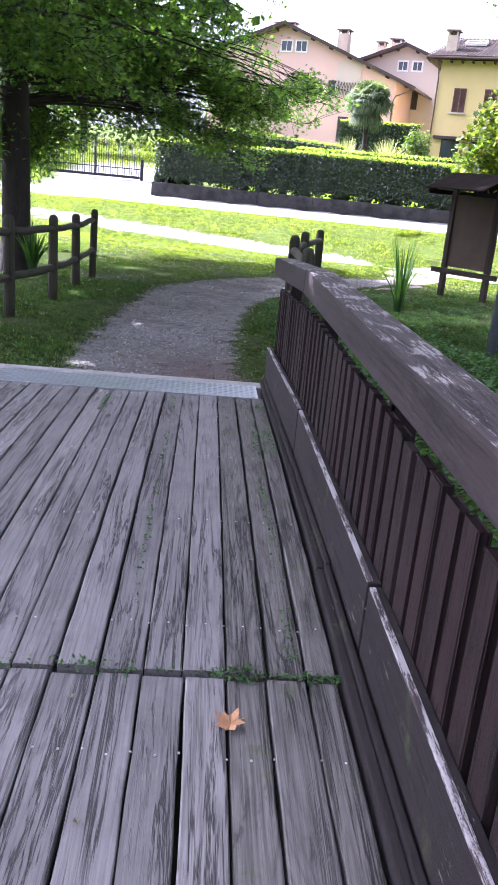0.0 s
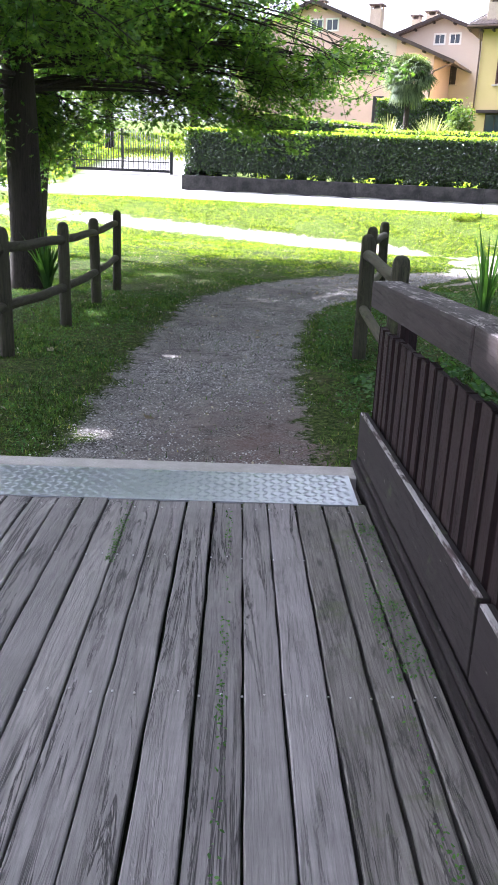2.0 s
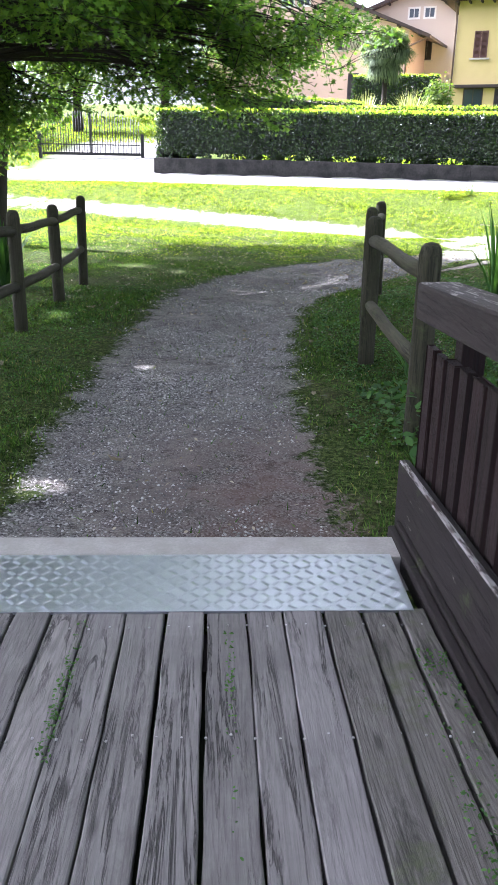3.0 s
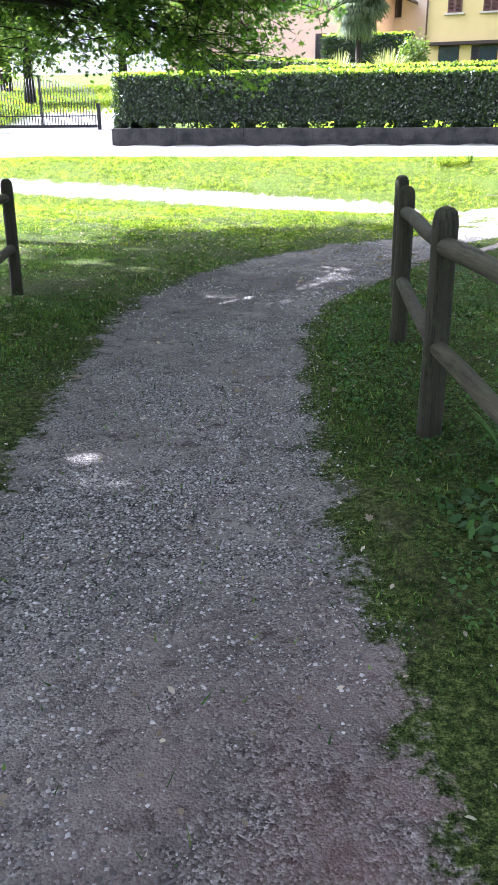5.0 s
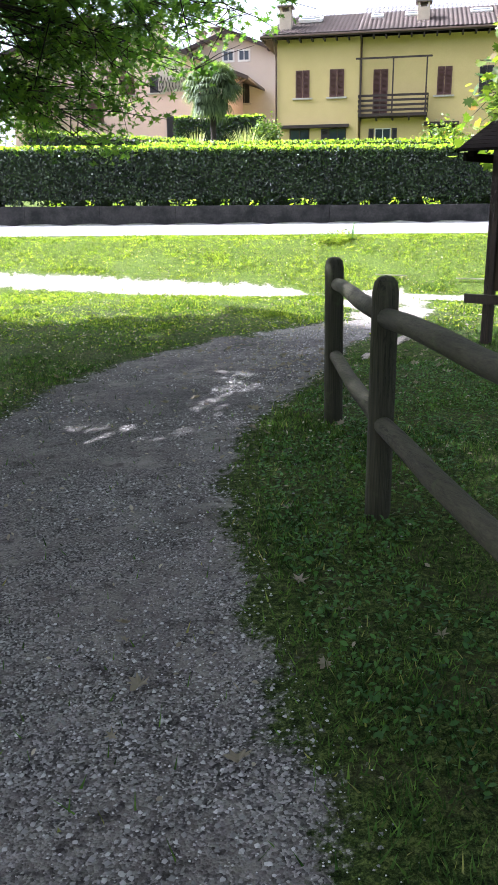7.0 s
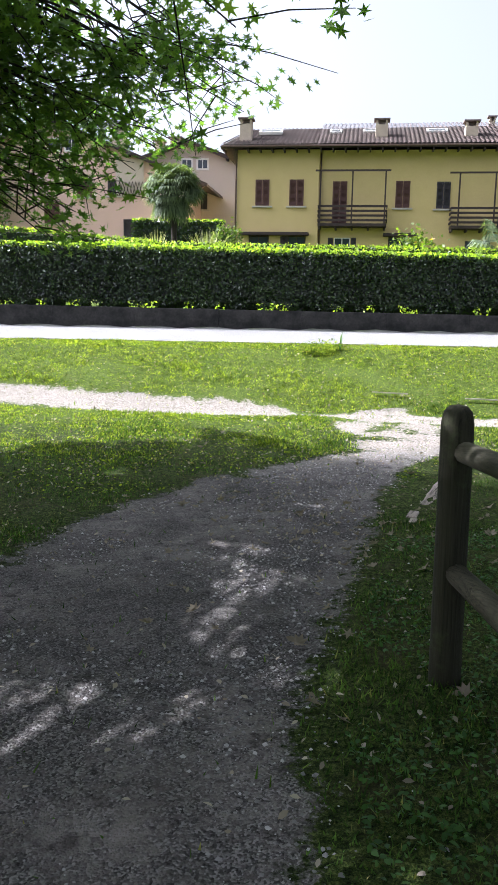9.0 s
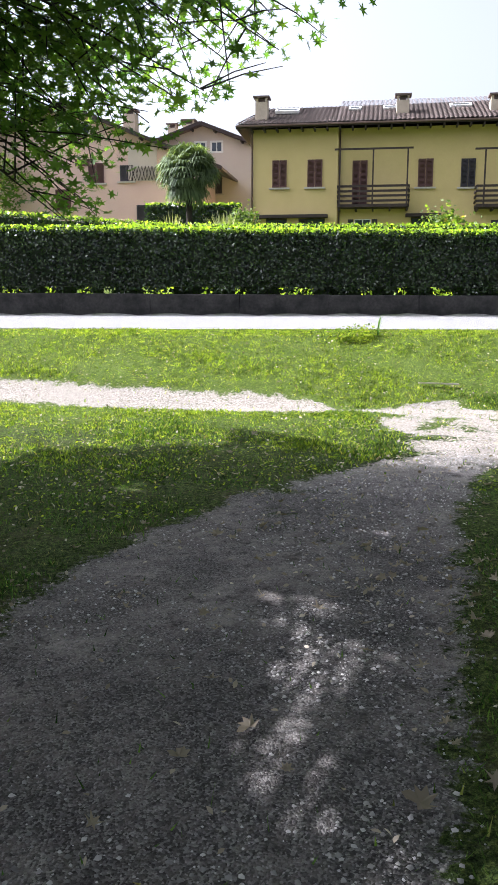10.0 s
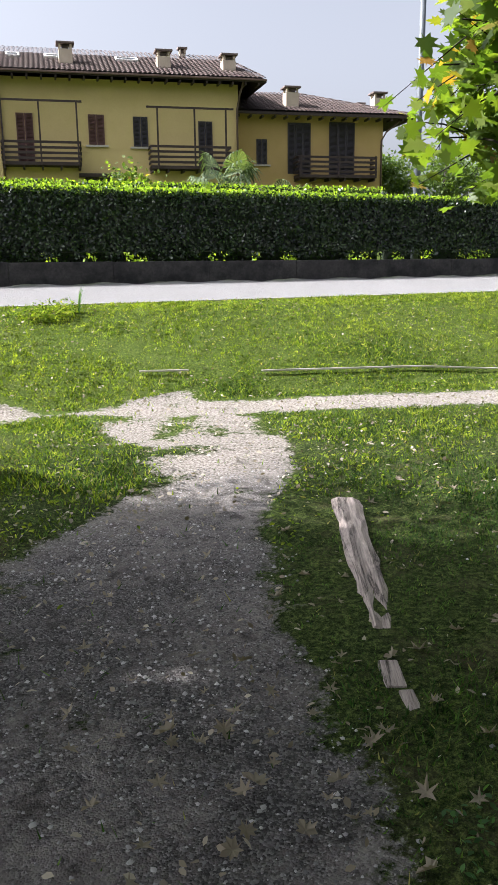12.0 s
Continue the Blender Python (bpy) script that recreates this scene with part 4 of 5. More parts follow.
glazed_window(oh, 24.3, 25.8, 4.0, 5.1, 2.0, "eave", 0.07)
bm = bmesh.new()
e, rdg = (0.9, 9.72), (6.0, 11.7)
slab(bm, [(17.45, e[0], e[1]), (29.0, e[0], e[1]), (22.8, rdg[0], rdg[1]), (17.45, rdg[0], rdg[1])], 0.16)
slab(bm, [(29.0, e[0], e[1]), (29.0, 11, 9.72), (22.8, rdg[0], rdg[1])], 0.16)
slab(bm, [(17.45, rdg[0], rdg[1]), (22.8, rdg[0], rdg[1]), (29.0, 11, 9.72), (17.45, 11, 9.72)], 0.16)
part("roof", bm, M["eave"], oh)
tiled_slope("roof_tiles", oh, (17.5, e[0], e[1] + .02), (29.0, e[0], e[1] + .02), (17.5, rdg[0], rdg[1] + .02), (22.8, rdg[0], rdg[1] + .02), M["tile"])
rafter_ends(oh, 17.6, 28.9, e[0] + .05, e[1] - .17)
chimney(oh, 21.2, 2.3, 10.2, 11.45, 0.8)
chimney(oh, 27.3, 3.2, 9.9, 11.5, 0.75)
chimney(oh, 26.6, 4.5, 9.9, 11.1, 0.35)
gutter_pipe(oh, [(28.2, 1.2, 9.6), (27.4, 1.9, 8.9), (27.1, 1.93, 8.4), (27.1, 1.93, 2.6)])


def gable_house(name, s0, s1, sp, zp, zl, zr, d, depth, wall, label, over=0.8, base=4.0, sl=None, sr=None):
    """A house whose gable faces the road: wall from s0 to s1, peak at sp, roof edges at (sl, zl) and (sr, zr)."""
    ob = thing(name, (HX, HY, 0), HTURN, label, "house")
    sl, sr = sl if sl is not None else s0 - 1.0, sr if sr is not None else s1 + 1.0

    def roof_z(s):
        return np.interp(s, [sl, sp, sr], [zl, zp, zr])
    bm = bmesh.new()
    outline = [(s0, base), (s1, base), (s1, roof_z(s1) - .2), (sp, zp - .2), (s0, roof_z(s0) - .2)]
    fr = [bm.verts.new((s, d, z)) for s, z in outline]
    bk = [bm.verts.new((s, d + depth, z)) for s, z in outline]
    bm.faces.new(fr)
    bm.faces.new(bk[::-1])
    for i in range(5):
        bm.faces.new((fr[i], bk[i], bk[(i + 1) % 5], fr[(i + 1) % 5]))
    bmesh.ops.recalc_face_normals(bm, faces=bm.faces)
    part("wall", bm, M[wall], ob)
    for a, b, za, zb in ((sl, sp, zl, zp), (sp, sr, zp, zr)):
        bm = bmesh.new()
        slab(bm, [(a, d - over, za), (b, d - over, zb), (b, d + depth + over, zb), (a, d + depth + over, za)], 0.19)
        part("roof", bm, M["tile_dark"], ob)
        bm = bmesh.new()
        beam(bm, (a, d - over - .03, za - .1), (b, d - over - .03, zb - .1), 0.04, 0.26)
        part("barge_board", bm, M["eave"], ob)
        n = max(3, int(abs(b - a) / 1.6))
        for k in range(n):
            t = (k + .5) / n
            box_part("purlin_end", (a + (b - a) * t - .07, a + (b - a) * t + .07, d - over + .02, d - .01, za + (zb - za) * t - .36, za + (zb - za) * t - .2), M["eave"], ob)
    return ob


ph = gable_house("pink_house", -23.5, -6.3, -16.4, 14.75, 12.1, 10.05, 8.0, 10, "pink_wall", "pink rendered house with a wide low gable and brown roof", sl=-24.5, sr=-4.5)
glazed_window(ph, -16.75, -15.85, 12.6, 13.35, 8.0, "white_paint", 0.12)
glazed_window(ph, -15.4, -14.5, 12.6, 13.35, 8.0, "white_paint", 0.12)
shutter_window(ph, -15.6, -14.0, 10.4, 10.9, 8.0, "shutter", False)
shutter_window(ph, -14.6, -13.4, 9.2, 10.6, 8.0, "shutter")
shutter_window(ph, -17.2, -16.0, 7.3, 8.8, 8.0, "shutter")
shutter_window(ph, -11.0, -10.1, 5.6, 7.6, 8.0, "shutter_dark", False, 1)
shutter_window(ph, -12.2, -11.2, 9.3, 10.4, 8.0, "shutter_dark")
box_part("loggia_back", (-11.55, -9.4, 7.94, 7.99, 9.3, 11.9), M["beige_wall"], ph)
_lg = bmesh.new()
for k in range(9):
    beam(_lg, (-11.5 + k * .25, 7.85, 9.3), (-11.25 + k * .25, 7.85, 10.3), 0.04, 0.03)
    beam(_lg, (-11.25 + k * .25, 7.82, 9.3), (-11.5 + k * .25, 7.82, 10.3), 0.04, 0.03)
part("lattice_rail", _lg, M["eave"], ph)
chimney(ph, -12.2, 11.0, 12.3, 14.9, 0.95)
chimney(ph, -18.3, 11.0, 13.4, 15.4, 0.7)
chimney(ph, -17.5, 12.0, 13.6, 15.6, 0.7)
gutter_pipe(ph, [(-4.7, 7.4, 9.9), (-6.2, 7.9, 9.4), (-6.4, 7.92, 9.0), (-6.4, 7.92, 4)])

bh = gable_house("beige_house", -11.6, -1.5, -7.3, 14.35, 12.8, 11.9, 14.0, 10, "beige_wall", "beige rendered gabled house with two attic windows", sl=-11.8, sr=-0.9)
glazed_window(bh, -7.85, -7.1, 12.25, 12.9, 14.0, "white_paint", 0.14)
glazed_window(bh, -6.55, -5.8, 12.25, 12.9, 14.0, "white_paint", 0.14)
shutter_window(bh, -6.6, -5.75, 9.05, 10.5, 14.0, "shutter_dark")
shutter_window(bh, -6.5, -5.6, 6.2, 7.6, 14.0, "shutter_dark")
chimney(bh, -10.3, 16.5, 12.8, 14.95, 0.75)
chimney(bh, -8.9, 16.5, 13.2, 15.2, 0.95)
chimney(bh, -2.4, 17.0, 12.2, 13.9, 0.8)


# ---- trees ----
OAK_LEAF = [(0, -.5), (.11, -.16), (.42, -.2), (.14, .04), (.38, .32), (.09, .2), (0, .54), (-.09, .2), (-.38, .32), (-.14, .04), (-.42, -.2), (-.11, -.16)]
MAPLE_LEAF = [(0, -.5), (.04, -.25), (.34, -.38), (.28, -.18), (.52, -.02), (.3, .06), (.4, .3), (.16, .2), (.13, .36), (0, .56), (-.13, .36), (-.16, .2), (-.4, .3), (-.3, .06), (-.52, -.02), (-.28, -.18), (-.34, -.38), (-.04, -.25)]
OAK_LEAF = [(x, y, 0.12 * x * x) for x, y in OAK_LEAF]
MAPLE_LEAF = [(x, y, -0.25 * y * y + 0.1 * x * x) for x, y in MAPLE_LEAF]


SUN_SPOTS = ((-.72, 9.68, -.33, .17), (-.85, 10.1, -.33, .12), (-1.33, 9.8, -.33, .16), (-1.16, 7.4, -.3, .14), (.34, 14.45, -.44, .22), (.66, 14.45, -.44, .16), (1.7, 16.55, -.5, .2), (1.24, 15.4, -.47, .15),
             (1.64, 16.05, -.48, .2), (1.12, 15.25, -.47, .14), (1.18, 14.98, -.46, .15), (1.2, 14.65, -.45, .14), (.7, 14.4, -.44, .15), (2.82, 17.8, -.53, .17), (1.44, 14.4, -.44, .13), (1.5, 15.75, -.47, .2), (2.75, 17.3, -.52, .1),
             (.05, 14.76, -.45, .1), (.6, 4.6, .99, .1), (.62, 3.1, .99, .07), (.62, 2.1, .99, .08), (-1.9, 12.4, -.4, .16), (-1.6, 17.6, -.5, .3), (-.9, 19.0, -.55, .25), (1.3, 19.6, -.55, .16))


def sunlit(P):
    """True for points whose shadow falls on one of the patches that the sun reaches."""
    out = np.zeros(len(P), bool)
    for x, y, z, r in SUN_SPOTS:
        k = (P[:, 2] - z) / _toward.z
        dx, dy = P[:, 0] - k * _toward.x - x, P[:, 1] - k * _toward.y - y
        a = np.arctan2(dy, dx)
        out |= np.hypot(dx, dy) < r * (1 + .35 * np.sin(3 * a + x * 9) + .2 * np.sin(5 * a + y)) + .1
    return out


def beyond_shade(P):
    """True for points whose shadow falls on the open grass past the edge of the shade."""
    k = (P[:, 2] + .5) / _toward.z
    x, y = P[:, 0] - k * _toward.x, P[:, 1] - k * _toward.y
    edge = np.interp(x, [-6, -2, -.3, .2, .7, 2.5, 3.0, 3.7, 3.75, 4.2, 4.6, 5.5, 8], [24, 23.2, 22.4, 21.1, 21.6, 21.3, 22.1, 21, 19.9, 19.3, 18, 17.2, 16])
    return (y > edge) & (y < 40)


def clump(P, amount):
    """Leaves gather in clumps with gaps of sky between them, more so towards the tips of the branches."""
    f = np.sin(P[:, 0] * 3.1 + 1.3 * np.sin(P[:, 2] * 2.7)) * np.sin(P[:, 1] * 2.7 + P[:, 0]) + np.sin(P[:, 2] * 4.1 + 1.7 * np.sin(P[:, 0] * 1.9))
    return f > -1.3 + amount * np.clip((P[:, 0] + 2.5) / 2.5, 0, 1) * np.clip((P[:, 2] - 2.2) / 1.0, .3, 1)


def grow(ob, limbs, seed, leaf, size, mat, twigs=12, per=34, spread=0.15, twig_len=(0.5, 1.2), keep=None, flat=0.6, place=None, clumpy=0.0):
    """Limbs (start, end, radius, sag) with twigs and leaves, under the thing ob."""
    r = np.random.default_rng(seed)
    tubes, C = [], []
    for a, b, rad, sag in limbs:
        a, b = np.array(a, float), np.array(b, float)
        while keep is not None and not keep(b) and np.linalg.norm(b - a) > 1.2:
            b = a + (b - a) * 0.9
        L = np.linalg.norm(b - a)
        if L < 1.2:
            continue
        n = 7
        mid = (a + b) / 2 + np.array([0, 0, sag]) + r.normal(0, L * 0.04, 3)
        pts = [(1 - t) ** 2 * a + 2 * t * (1 - t) * mid + t * t * b for t in np.linspace(0, 1, n)]
        tubes_part("limb", [tube(pts, [rad * (1 - 0.9 * t) + 0.002 for t in np.linspace(0, 1, n)], 6)], M["bark"], ob)
        for k in range(twigs):
            t = r.uniform(0.12, 1.0) ** 0.8
            p = (1 - t) ** 2 * a + 2 * t * (1 - t) * mid + t * t * b
            d = r.normal(0, 1, 3) * np.array([1, 1, flat]) + (b - a) / L * 0.9
            d /= np.linalg.norm(d)
            ln = r.uniform(*twig_len)
            q = p + d * ln + np.array([0, 0, -0.15 * ln])
            if keep is not None and not keep(q) or clumpy and not clump(q[None], clumpy)[0]:
                continue
            tubes.append(tube([p, (p + q) / 2 + np.array([0, 0, .03]), q], [0.008, 0.006, 0.003], 4))
            m = int(per * r.uniform(0.6, 1.3))
            w = r.uniform(0.15, 1.08, m)[:, None]
            C.append(p + (q - p) * w + r.normal(0, spread, (m, 3)) * np.array([1, 1, 0.75]))
    tagged(tubes_part("twig_mass", tubes, M["bark"], ob), kind="stuff")
    P = np.concatenate(C)
    if keep is not None:
        P = P[[bool(keep(x)) for x in P]]
    if clumpy:
        P = P[clump(P, clumpy)]
    W = P if place is None else P @ np.array(place.to_3x3()).T + np.array(place.translation)
    far = beyond_shade(W) if place is not None else np.zeros(len(P), bool)
    P = P[~(sunlit(W) | far)]
    N = np.tile(np.array([0.0, 0.0, 1.0]), (len(P), 1))
    V, F = leaves_at(P, N, r, size, size, 0.7, leaf)
    tagged(array_mesh("crown", V, F, len(leaf), M[mat], ob), kind="stuff")


def trunk_part(ob, pts, radii, flare=True):
    vs, fs = tube(pts, radii, 18)
    rr = random.Random(4)
    for i, v in enumerate(vs):
        k = 1 + 0.06 * math.sin(i % 18 * 1.4 + v.z) + rr.uniform(-.02, .02)
        c = Vector(pts[min(i // 18, len(pts) - 1)])
        v.x, v.y = c.x + (v.x - c.x) * k, c.y + (v.y - c.y) * k
    tubes_part("trunk", [(vs, fs)], M["bark"], ob)


oak = thing("oak_tree", (0, 0, 0), label="large spreading oak with lobed leaves and low drooping branches", category="tree")
TX, TY = -3.5, 15.0
trunk_part(oak, [(TX, TY, -.7), (TX, TY, -.3), (TX + .01, TY, .4), (TX, TY + .03, 2), (TX - .04, TY, 4.5), (TX, TY, 8), (TX + .05, TY, 12)], [.42, .31, .25, .225, .19, .13, .03])
rl = np.random.default_rng(21)
limbs = []
for k in range(64):
    z0 = 2.2 + 9.5 * (k / 64) + rl.uniform(-.3, .3)
    az = k * 2.39996 + rl.uniform(-.3, .3)
    reach = np.interp(z0, [2, 5, 8, 12], [5.6, 5.6, 4.3, 1.6]) * rl.uniform(.75, 1.05)
    drop = np.interp(z0, [2, 4, 7, 12], [-1.2, -.6, .8, 1.2])
    ex, ey = TX + reach * math.sin(az), TY + reach * math.cos(az)
    limbs.append(((TX, TY, z0), (ex, ey, z0 + drop + rl.uniform(-.4, .4)), 0.03, 0.5))
for e in ((0.55, 19.8, 2.15), (-.2, 19.6, 2.2), (0.9, 20.3, 2.9), (1.7, 20.2, 3.2), (2.7, 20.1, 3.55), (0.2, 20.6, 3.5), (-.9, 19.0, 2.4), (-1.6, 18.2, 2.3), (-.8, 20.4, 2.9), (-2.6, 18.8, 2.0), (-3.2, 19, 1.7),
          (-4.2, 17.8, 1.6), (-5.0, 17, 1.3), (-4.9, 15.2, 1.6), (-2.3, 16.6, 2.3), (-1.2, 16.8, 2.9), (-.3, 17.4, 3.3), (.6, 18.4, 3.9), (1.3, 19.4, 4.4), (2.3, 20.1, 3.35), (3.1, 20.0, 3.5), (1.4, 20.2, 3.0), (2.0, 19.9, 3.7), (1.0, 20.1, 1.9), (.8, 20.0, 1.75), (2.8, 20.2, 3.3), (-3.5, 17.2, 1.2), (-3.3, 17.8, 1.4), (-3.0, 17.5, 1.9), (-3.7, 16.9, 1.5), (-3.5, 16.4, 1.5), (-3.9, 16.2, 1.4), (-3.3, 16.6, 2.0), (-1.9, 19.9, 3.5), (-3.2, 20.2, 3.0), (-5.8, 18.8, 2.4), (0.1, 19.0, 3.0), (-.6, 18.4, 3.2), (-.5, 22, 3.3), (.6, 21.8, 3.2), (1.3, 21.5, 3.3), (-1.5, 22, 4), (.2, 22, 4.5), (-2.5, 22, 4.5), (1.0, 21, 4.4), (-3.5, 21.5, 3), (-.5, 21, 5.5), (1.2, 22.2, 2.7), (.3, 22.6, 3.7), (2.2, 20.3, 3.4), (2.9, 20.0, 3.7), (2.4, 20.0, 3.8), (1.9, 20.5, 2.9), (1.2, 20.4, 2.5), (-4.0, 18.0, 1.2), (-4.1, 17.0, 1.3), (.9, 19.9, 2.1), (1.6, 21.9, 3.6), (-1.4, 20.8, 2.7), (-.1, 20.2, 2.4), (1.6, 20.2, 2.6), (2.1, 20.2, 2.9), (2.4, 20.4, 3.2), (1.9, 19.8, 3.2), (3.1, 20.1, 3.55), (2.8, 20.4, 3.4), (2.0, 20.6, 3.6), (1.3, 20.2, 3.0), (1.0, 20.5, 3.4), (-4.5, 13.0, 1.7), (-3.2, 13.3, 3.0), (-4.4, 12.6, 2.8), (-2.8, 13.2, 3.2), (-4.9, 14.0, 1.4), (-5.2, 13.4, 2.2), (-4.6, 15.6, 1.3), (-4.4, 16.6, 1.2), (-3.6, 12.8, 3.4), (-2.2, 13.8, 3.1)):
    limbs.append(((TX, TY, max(2.4, e[2] - .2)), e, 0.022, 0.7))


# High limbs out of view, added to block sky light over the path.
for e in ((1.2, 12.0, 6.2), (2.6, 13.0, 6.6), (3.6, 14.0, 7.0), (2.0, 14.2, 6.0), (.4, 13.4, 5.8), (3.2, 12.0, 7.4), (1.0, 14.4, 7.2), (4.2, 13.2, 6.4), (2.4, 11.4, 6.2), (-.6, 12.0, 5.6), (3.0, 14.3, 6.2), (1.6, 13.0, 7.6)):
    limbs.append(((TX, TY, e[2] - .6), e, 0.05, 0.6))


def oak_keep(p):
    low = np.interp(p[0], [-6, -4.3, -3.8, -3.4, -3.0, -2.5, -1.9, -.8, .2, 1.0, 1.5, 2.6, 3.2], [.6, .8, .95, 1.15, 1.8, 1.95, 1.75, 2.0, 1.55, 1.6, 2.1, 2.85, 3.1])
    right = np.interp(p[2], [1.5, 2.9, 3.4, 4.1, 5.2, 9, 12], [1.1, 2.4, 3.3, 1.7, 1.2, .7, -1.5])
    if p[1] < 16.5:
        low = 2.6 if p[0] > -3.15 else 1.25
    if p[1] < 14.7 and p[2] > 5.0:
        right = 4.6
    return p[2] > low and p[0] < right


grow(oak, limbs, 8, OAK_LEAF, 0.112, "leaf_oak", twigs=21, per=36, spread=0.15, twig_len=(0.5, 1.35), keep=oak_keep, clumpy=1.0)

maple = thing("maple_tree", (0, 0, 0), label="maple with pale green and yellowing leaves over the notice board", category="tree")
MX, MY = 11.0, 17.0
trunk_part(maple, [(MX, MY, -.8), (MX, MY, 0), (MX, MY, 2), (MX + .1, MY, 5), (MX, MY, 8)], [.24, .17, .14, .1, .03])
limbs = []
for e in ((6.1, 18.7, 2.2), (6.0, 18.8, 2.8), (6.3, 18.9, 3.3), (6.5, 18.7, 2.0), (6.2, 19.0, 2.5), (6.6, 18.8, 3.0), (6.3, 19.2, 2.3), (6.5, 19.3, 1.9), (6.4, 19.3, 2.9), (6.9, 19.6, 2.2), (6.7, 19.5, 3.3), (7.2, 19.8, 2.8), (7.0, 19.5, 3.9), (7.6, 20.1, 3.4), (6.6, 19.0, 2.6), (7.4, 19.3, 2.0), (7.9, 19.6, 2.5), (7.3, 19.9, 4.6),
          (8.2, 20.0, 3.0), (6.6, 18.6, 5.6), (6.9, 18.8, 6.3), (7.5, 19.4, 5.4), (7.6, 18.6, 6.8), (8.5, 19.6, 6), (8.4, 17.2, 6), (9.2, 18.4, 3.8), (9.8, 18.6, 4.6), (12.3, 18, 5), (13.4, 17, 5), (12, 14.8, 5), (9.4, 15.4, 5), (11, 17.6, 9), (9.6, 18, 8), (12.4, 17, 8)):
    limbs.append(((MX, MY, max(2.0, e[2] - .2)), (e[0] - .85, e[1] - .6, e[2]), 0.03, 0.5))


for e in ((5.3, 18.0, 2.4), (5.25, 18.1, 2.9), (5.4, 18.1, 2.1), (5.6, 18.2, 3.3), (5.5, 18.0, 2.65), (5.7, 18.0, 2.3)):
    limbs.append(((8.0, 18.7, e[2] + .3), e, 0.018, 0.15))
limbs.append(((8.2, 18.3, 5.6), (5.75, 18.0, 5.5), 0.018, 0.15))


def maple_keep(p):
    edge = 0.05 * math.sin(p[2] * 5.0) - 0.1 * (p[2] < 2.2)
    return (p[0] - 1.1) > (1.29 + edge) * (p[1] - 15.3) and p[0] > np.interp(p[2], [1.5, 3, 4.2, 5.4], [.262, .285, .33, .29]) * p[1] and p[2] > 1.5


grow(maple, limbs, 9, MAPLE_LEAF, 0.15, "leaf_maple", twigs=26, per=17, spread=0.2, keep=maple_keep)

def unseen_shade_tree(place, seed, per=26):
    """An unseen tall oak with a high crown, over the path or beside it, added to block light; place moves it from the
    first one's spot.
    """
    ob = thing("oak_tree", (0, 0, 0), label="unseen tall oak added for the shade of its high leafy crown", category="tree")
    ob.matrix_basis = place
    sx, sy = -7.4, 5.8
    trunk_part(ob, [(sx, sy, -1), (sx, sy, 0), (sx + .3, sy + .3, 3), (sx + 1.2, sy + 1, 6), (sx + 2, sy + 1.6, 10.5)], [.4, .27, .22, .17, .04])
    rs = np.random.default_rng(seed)
    limbs = []
    for k in range(58):
        z0 = 3.9 + 6.2 * (k / 58)
        az = k * 2.39996
        reach = np.interp(z0, [4.5, 7, 11], [5.2, 5.0, 2.0]) * rs.uniform(.6, 1.08)
        cx, cy = sx + np.interp(z0, [3, 6, 10.5], [.3, 1.2, 2]), sy + np.interp(z0, [3, 6, 10.5], [.3, 1.0, 1.6])
        limbs.append(((cx, cy, z0), (cx + reach * math.sin(az), cy + reach * math.cos(az), z0 + rs.uniform(0, 1.6)), 0.045, 0.3))
    # Extra limbs, aimed to keep sun spots off the deck.
    for e in ((-5.4, 7.15, 5.1), (-6.3, 7.7, 6), (-7.2, 8.3, 7), (-5.9, 7.0, 5.5), (-4.6, 7.8, 5.2), (-5.5, 8.3, 6), (-6.4, 8.8, 7), (-5.0, 7.5, 5.0)):
        limbs.append(((sx + .7, sy + .6, e[2] - .8), e, 0.035, 0.3))
    grow(ob, limbs, seed, [(0, -.5), (.4, 0), (0, .5), (-.4, 0)], 0.3, "leaf_oak", twigs=18, per=per, spread=0.3, place=place,
         keep=lambda p: p[2] > 3.6 and (p[2] > 4.6 or p[0] < -.34 * p[1] - .8))
    return ob


unseen_shade_tree(pose(0, 0, 0), 10)
unseen_shade_tree(pose(-1.2, 6.8, 0.2), 11, 30)
# The next two stand right of the path and only block sky light.
unseen_shade_tree(pose(2.1, 16.3, 0.2, 0, 0, 180), 12)
unseen_shade_tree(pose(8.0, 13.2, 0.6, 0, 0, 126) @ pose(7.4, -5.8, 0), 14, 34)
unseen_shade_tree(pose(1.5, 16.0, 0.1) @ Matrix.Diagonal((.86, .86, .88, 1)), 13, 30)


def far_tree(x, y, z, h, w, seed, mat="leaf_far", leaf=0.3, count=5000, label="leafy garden tree beyond the hedge", name="garden_tree"):
    ob = thing(name, (x, y, z), label=label, category="tree")
    r = np.random.default_rng(seed)
    tubes_part("trunk", [capped_tube([(0, 0, -.4), (0, 0, h * .4), (.1, 0, h * .8)], [w * .05, w * .035, w * .01], 8)], M["bark"], ob)
    C = []
    for k in range(26):
        d = r.normal(0, 1, 3)
        d /= np.linalg.norm(d)
        c = np.array([0, 0, h * .58]) + d * np.array([w * .36, w * .36, h * .32]) * r.uniform(.5, 1)
        n = count // 26
        C.append(c + r.normal(0, 1, (n, 3)) * np.array([w, w, h * .8]) * .1)
    P = np.concatenate(C)
    V, F = leaves_at(P, np.tile([0, 0, 1.0], (len(P), 1)), r, leaf, leaf * .6, 0.9)
    tagged(array_mesh("crown", V, F, 4, M[mat], ob), kind="stuff")
    return ob


